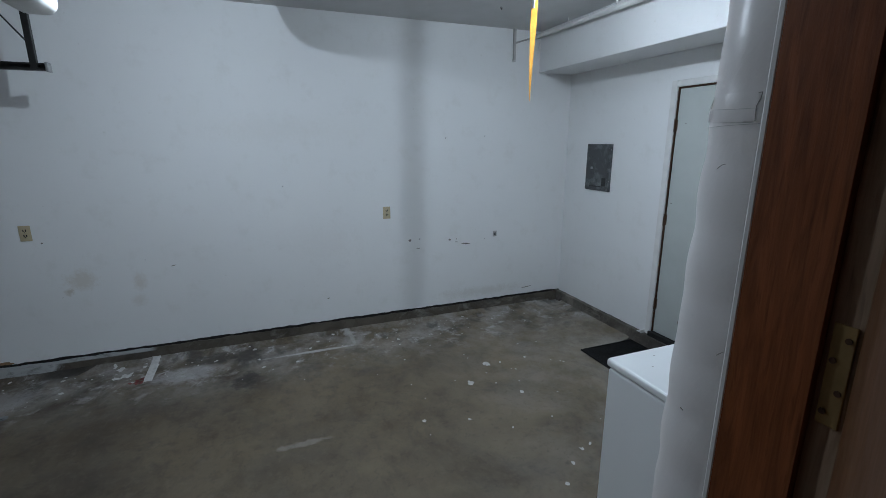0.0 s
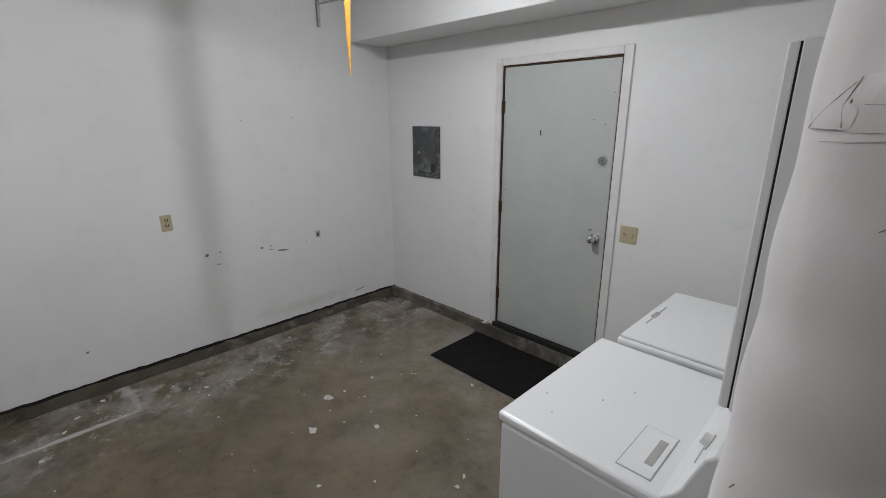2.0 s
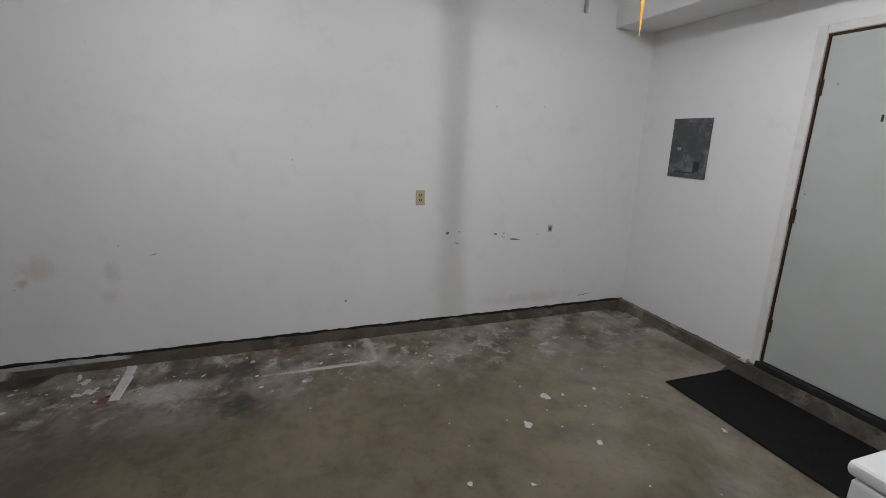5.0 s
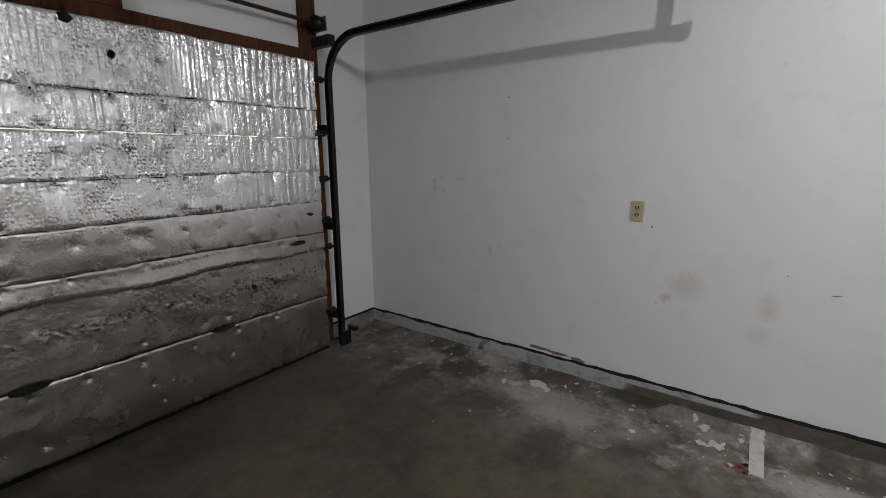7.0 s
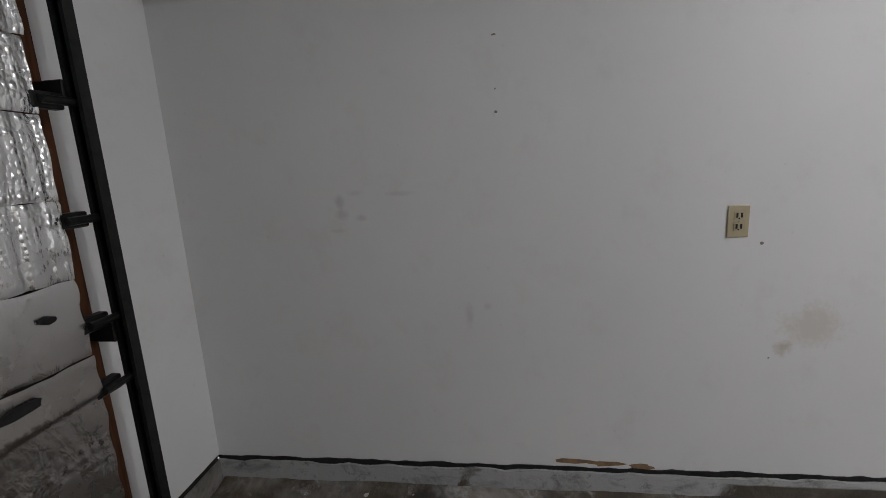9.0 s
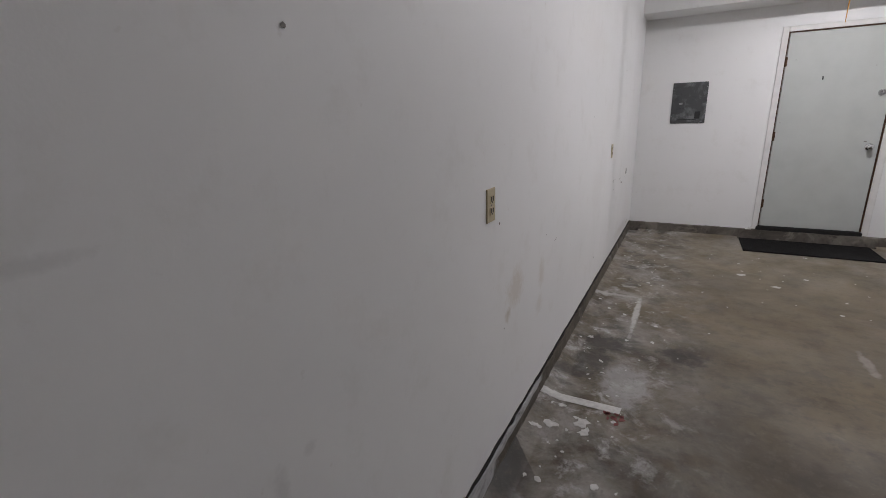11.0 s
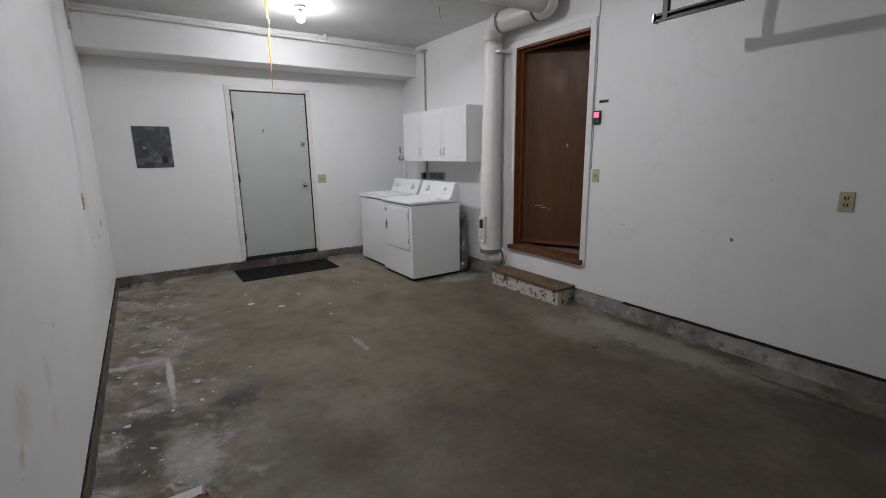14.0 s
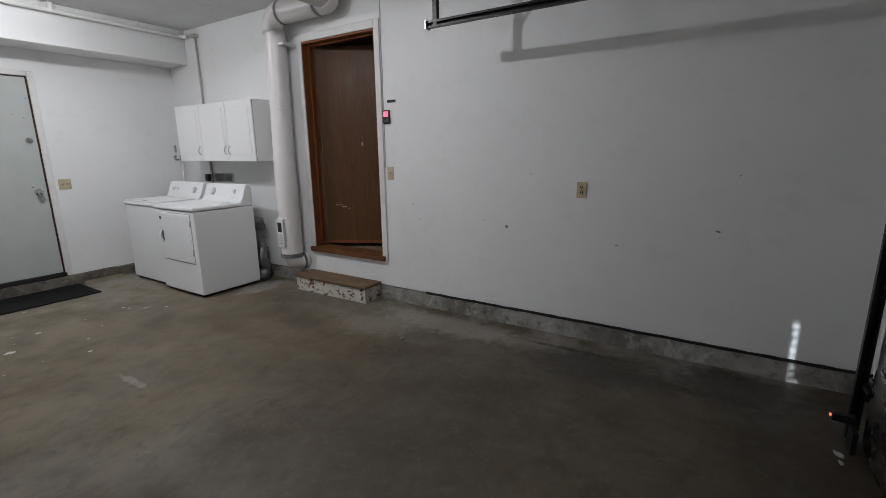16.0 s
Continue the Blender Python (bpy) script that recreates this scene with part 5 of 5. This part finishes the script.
def track(x, s, end, label):
    ob = thing("door_track", label, "door track", "garage door tracks", place=(x, GY, 0))
    ty = GY + 0.022
    z1, r = 1.96, 0.29
    arc = [Vector((x, ty + r, z1)) + Vector((0, -r * math.cos(t), r * math.sin(t))) for t in (math.pi / 2 * k / 12 for k in range(13))]
    pts = [Vector((x, ty, 0.01))] + [Vector((x, ty, z1 * k / 6)) for k in range(1, 6)] + arc + [Vector((x, ty + r + (end - ty - r) * k / 8, z1 + r)) for k in range(1, 9)]
    # a C-shaped channel, open towards the door
    o, w, t = 0.017, 0.022, 0.003
    prof = [(-s * o, -w), (s * o, -w), (s * o, w), (-s * o, w), (-s * o, w - t * 4), (s * (o - t), w - t * 2), (s * (o - t), -w + t * 2), (-s * o, -w + t * 4)]
    piece(ob, "channel", sweep(pts, prof, up=Vector((0, 1, 0))), TRACK, "dark steel C channel")
    for z in (0.25, 0.95, 1.65):
        piece(ob, "wall_bracket", box((x - 0.025, SOUTH + 0.036, z - 0.03), (x + 0.025, ty - 0.02, z + 0.03), 0.003), TRACK)
    piece(ob, "end_hanger", box((x - 0.016, end - 0.09, z1 + r - 0.02), (x + 0.016, end - 0.055, CEILING), 0.002), TRACK, "perforated angle hanger")
    piece(ob, "hanger_brace", sweep([(x, end - 0.07, z1 + r + 0.12), (x, end - 0.42, CEILING - 0.005)], [(-0.012, -0.003), (0.012, -0.003), (0.012, 0.003), (-0.012, 0.003)]), TRACK)
    piece(ob, "end_plate", box((x - 0.03, end - 0.012, z1 + r - 0.028), (x + 0.03, end + 0.004, z1 + r + 0.028), 0.003), STEEL)
    piece(ob, "horn_bracket", box((x - 0.03, SOUTH + 0.036, 2.20), (x + 0.025, ty + 0.06, 2.27), 0.004), TRACK)
    return ob


track(0.526, 1, -4.265, "dark steel garage door track with a curved bend")
track(3.20, -1, -4.285, "dark steel garage door track with a curved bend")

shaft = thing("torsion_shaft", "rusty steel torsion shaft over the garage door", "shaft", place=(1.87, -6.80, 2.33))
piece(shaft, "tube", rod((0.53, -6.80, 2.345), (3.20, -6.80, 2.345), 0.0125, 14), RUST, "", True)
for x in (0.575, 3.165):
    drum = piece(shaft, "cable_drum", rod((x - 0.022, -6.80, 2.345), (x + 0.022, -6.80, 2.345), 0.05, 22), TRACK, "dark cast cable drum", True)
    under(drum, link("hub", rod((x + 0.02, -6.80, 2.345), (x + 0.06, -6.80, 2.345), 0.026, 14), TRACK))
    piece(shaft, "end_bearing", box((x - 0.05, SOUTH + 0.036, 2.30), (x - 0.042, -6.745, 2.395), 0.003), STEEL)


def sensor(x, s, lit):
    ob = thing("door_sensor", "small black safety sensor on the door track", "sensor", "door sensors", place=(x, -6.74, 0.14))
    piece(ob, "housing", box((x - 0.02, -6.755, 0.115), (x + 0.02, -6.665, 0.155), 0.006, 2), BLACK)
    piece(ob, "bracket", box((x - s * 0.10, GY + 0.030, 0.002), (x + s * 0.0, -6.735, 0.115), 0.002), TRACK)
    if lit:
        piece(ob, "indicator", rod((x, -6.665, 0.137), (x, -6.660, 0.137), 0.006, 10), REDLED, "red indicator light")


sensor(0.455, -1, False)
sensor(3.135, 1, True)

# ---- marks, holes and flecks ----
rw = random.Random(21)
random.seed(21)
bm = bmesh.new()
for y, z, r, l in ((-1.80, 0.846, 0.012, 1.3), (-1.70, 0.852, 0.006, 1.5), (-1.38, 0.818, 0.009, 1.5), (-1.30, 0.822, 0.007, 1), (-5.62, 1.65, 0.003, 1),
                   (-5.62, 1.57, 0.0045, 1.2), (-5.62, 1.83, 0.004, 2), (-4.69, 1.06, 0.006, 1), (-4.63, 0.62, 0.004, 1), (-4.05, 0.87, 0.003, 1.0),
                   (-0.98, 0.80, 0.005, 1), (-2.95, 1.42, 0.005, 1), (-1.42, 1.83, 0.005, 1), (-1.0, 1.85, 0.004, 1), (-2.62, 0.35, 0.006, 2)):
    wall_blob(bm, 0, y, z, r, l, rw.uniform(-0.4, 0.4))
for y, z, r, l in ((-1.20, 0.765, 0.006, 9), (-1.30, 0.79, 0.004, 6), (-1.72, 0.76, 0.004, 6), (-3.86, 0.80, 0.003, 8), (-0.45, 0.20, 0.004, 22)):
    wall_blob(bm, 0, y, z, r, l, rw.uniform(-0.25, 0.25))
marks = link("wall_scuffs", bm, DARKMARK)
tagged(marks, "small dark holes and scrapes in the white wall", "scuffs", "", "stuff")
bm = bmesh.new()
for y, z, r, l in ((-4.655, 0.82, 0.012, 1.2), (-4.45, 0.86, 0.004, 1.2), (-3.74, 0.955, 0.005, 1.2), (-3.80, 0.82, 0.002, 10), (-4.85, 1.24, 0.004, 1.3), (-5.5, 0.75, 0.003, 4), (-6.1, 0.90, 0.005, 3), (-6.18, 1.25, 0.005, 1)):
    wall_blob(bm, 1, y, z, r, l, rw.uniform(-0.3, 0.3))
tagged(link("wall_scuffs", bm, DARKMARK), "small dark holes and scrapes in the white wall", "scuffs", "", "stuff")
pl = thing("blank_socket", "small metal box cover in the wall", "socket", place=(0, -0.86, 0.845))
part("cover_plate", box((0, -0.022, -0.03), (0.004, 0.022, 0.03), 0.001), GREYMARK, pl)
part("opening", box((0.0035, -0.012, -0.018), (0.0055, 0.010, 0.012)), PANEL, pl)

bm = bmesh.new()
for k in range(120):
    y = -rw.uniform(0.6, 6.6)
    x = 0.06 + abs(rw.gauss(0, 0.30))
    if x > 3.2:
        continue
    blob(bm, x, y, 0.0, rw.choice((0.003, 0.004, 0.005, 0.007, 0.011)), 0.45, 8, rw.uniform(1, 1.8), rw.uniform(0, 3))
for k in range(42):
    blob(bm, rw.gauss(1.45, 0.42), rw.gauss(-1.35, 0.45), 0.0, rw.choice((0.003, 0.004, 0.006, 0.011)), 0.45, 8, rw.uniform(1, 1.8), rw.uniform(0, 3))
for x, y, r, l, t in ((0.26, -4.24, 0.028, 1.3, 1.3), (0.28, -4.30, 0.02, 1.6, 1.0), (0.12, -4.31, 0.024, 1.4, 0.3), (0.21, -5.25, 0.035, 1.9, 1.4), (0.24, -5.18, 0.02, 2, 1.0), (0.13, -3.30, 0.014, 1.4, 0), (0.06, -4.36, 0.012, 2.0, 0.2),
                      (1.12, -1.5, 0.024, 1.2, 0), (1.35, -1.75, 0.022, 1.3, 0), (3.44, -6.755, 0.012, 2.2, 0.5), (3.02, -6.70, 0.016, 1.8, 0.3), (2.95, -6.69, 0.008, 2.4, 0.2), (0.38, -4.62, 0.014, 1.5, 2), (0.14, -4.14, 0.012, 1.5, 0), (0.30, -5.45, 0.015, 2, 0.5)):
    blob(bm, x, y, 0.0, r, 0.45, 12, l, t, 0.002)
tagged(link("paint_flecks", bm, CHIP), "white paint drips and flecks on the concrete", "paint flecks", "", "stuff")
bm = bmesh.new()
for xa, xb in ((0.014, 0.04), (0.04, 0.07), (0.07, 0.12), (0.12, 0.40)):
    add_box(bm, (xa, -4.10, 0.0), (xb, -4.045, 0.0034))
    for v in list(bm.verts)[-8:]:
        v.co.z += ground(v.co.x)
for v in bm.verts:
    v.co.y += rw.uniform(-0.008, 0.008)
    v.co.x += rw.uniform(-0.02, 0.02) if v.co.x > 0.3 else 0
tagged(link("paint_strip", bm, CHIP), "straight strip of white paint on the concrete", "paint strip", "", "stuff")
bm = bmesh.new()
for k in range(14):
    blob(bm, 0.40 + rw.gauss(0, 0.03), -4.13 + rw.gauss(0, 0.025), 0.001, rw.uniform(0.004, 0.012), 0.5, 8, 1.6, rw.uniform(0, 3))
tagged(link("red_flecks", bm, REDPAINT), "small red paint flecks on the concrete", "paint flecks", "", "stuff")
peb = bmesh.new()
bmesh.ops.create_icosphere(peb, subdivisions=2, radius=0.016, matrix=Matrix.LocRotScale((3.03, -4.11, 0.008), None, (1.4, 1, 0.6)))
for v in peb.verts:
    v.co += Vector((noise.noise(v.co * 90), noise.noise(v.co * 80 + Vector((3, 0, 0))), 0)) * 0.006
tagged(link("debris_crumb", peb, DARKMARK), "small dark crumb of debris on the floor", "debris")
cap = bmesh.new()
add_rod(cap, (0.62, -4.86, -0.002), (0.62, -4.86, 0.004), 0.03, 18)
add_rod(cap, (0.62, -4.86, 0.004), (0.62, -4.86, 0.008), 0.014, 12)
tagged(link("floor_plug", cap, PANEL), "small dark round plug in the concrete", "floor plug")
slit = bmesh.new()
for k in range(3):
    wall_blob(slit, 0, -5.33 + 0.13 * k, 0.155 - 0.008 * k, 0.012, 7 - k * 1.5, 0.02, 0.3, 12)
tagged(link("torn_paper_edge", slit, TORN), "torn brown drywall paper above the footing", "torn edge", "", "stuff")

wire = thing("loose_wire", "thin loose wire dangling from the ceiling", "wire", place=(3.05, -2.05, CEILING))
piece(wire, "strand", sweep([(3.04, -2.06, CEILING), (3.05, -2.05, 2.83), (3.07, -2.02, 2.80), (3.12, -1.97, 2.775)], circle(0.0025, 6)), PANEL)
hook = thing("ceiling_hook", "small dark screw hook in the ceiling", "hook", place=(0.625, -1.188, CEILING))
piece(hook, "shank", sweep([(0.625, -1.188, CEILING), (0.625, -1.188, 2.845), (0.64, -1.188, 2.835), (0.645, -1.188, 2.848)], circle(0.003, 6)), TRACK)
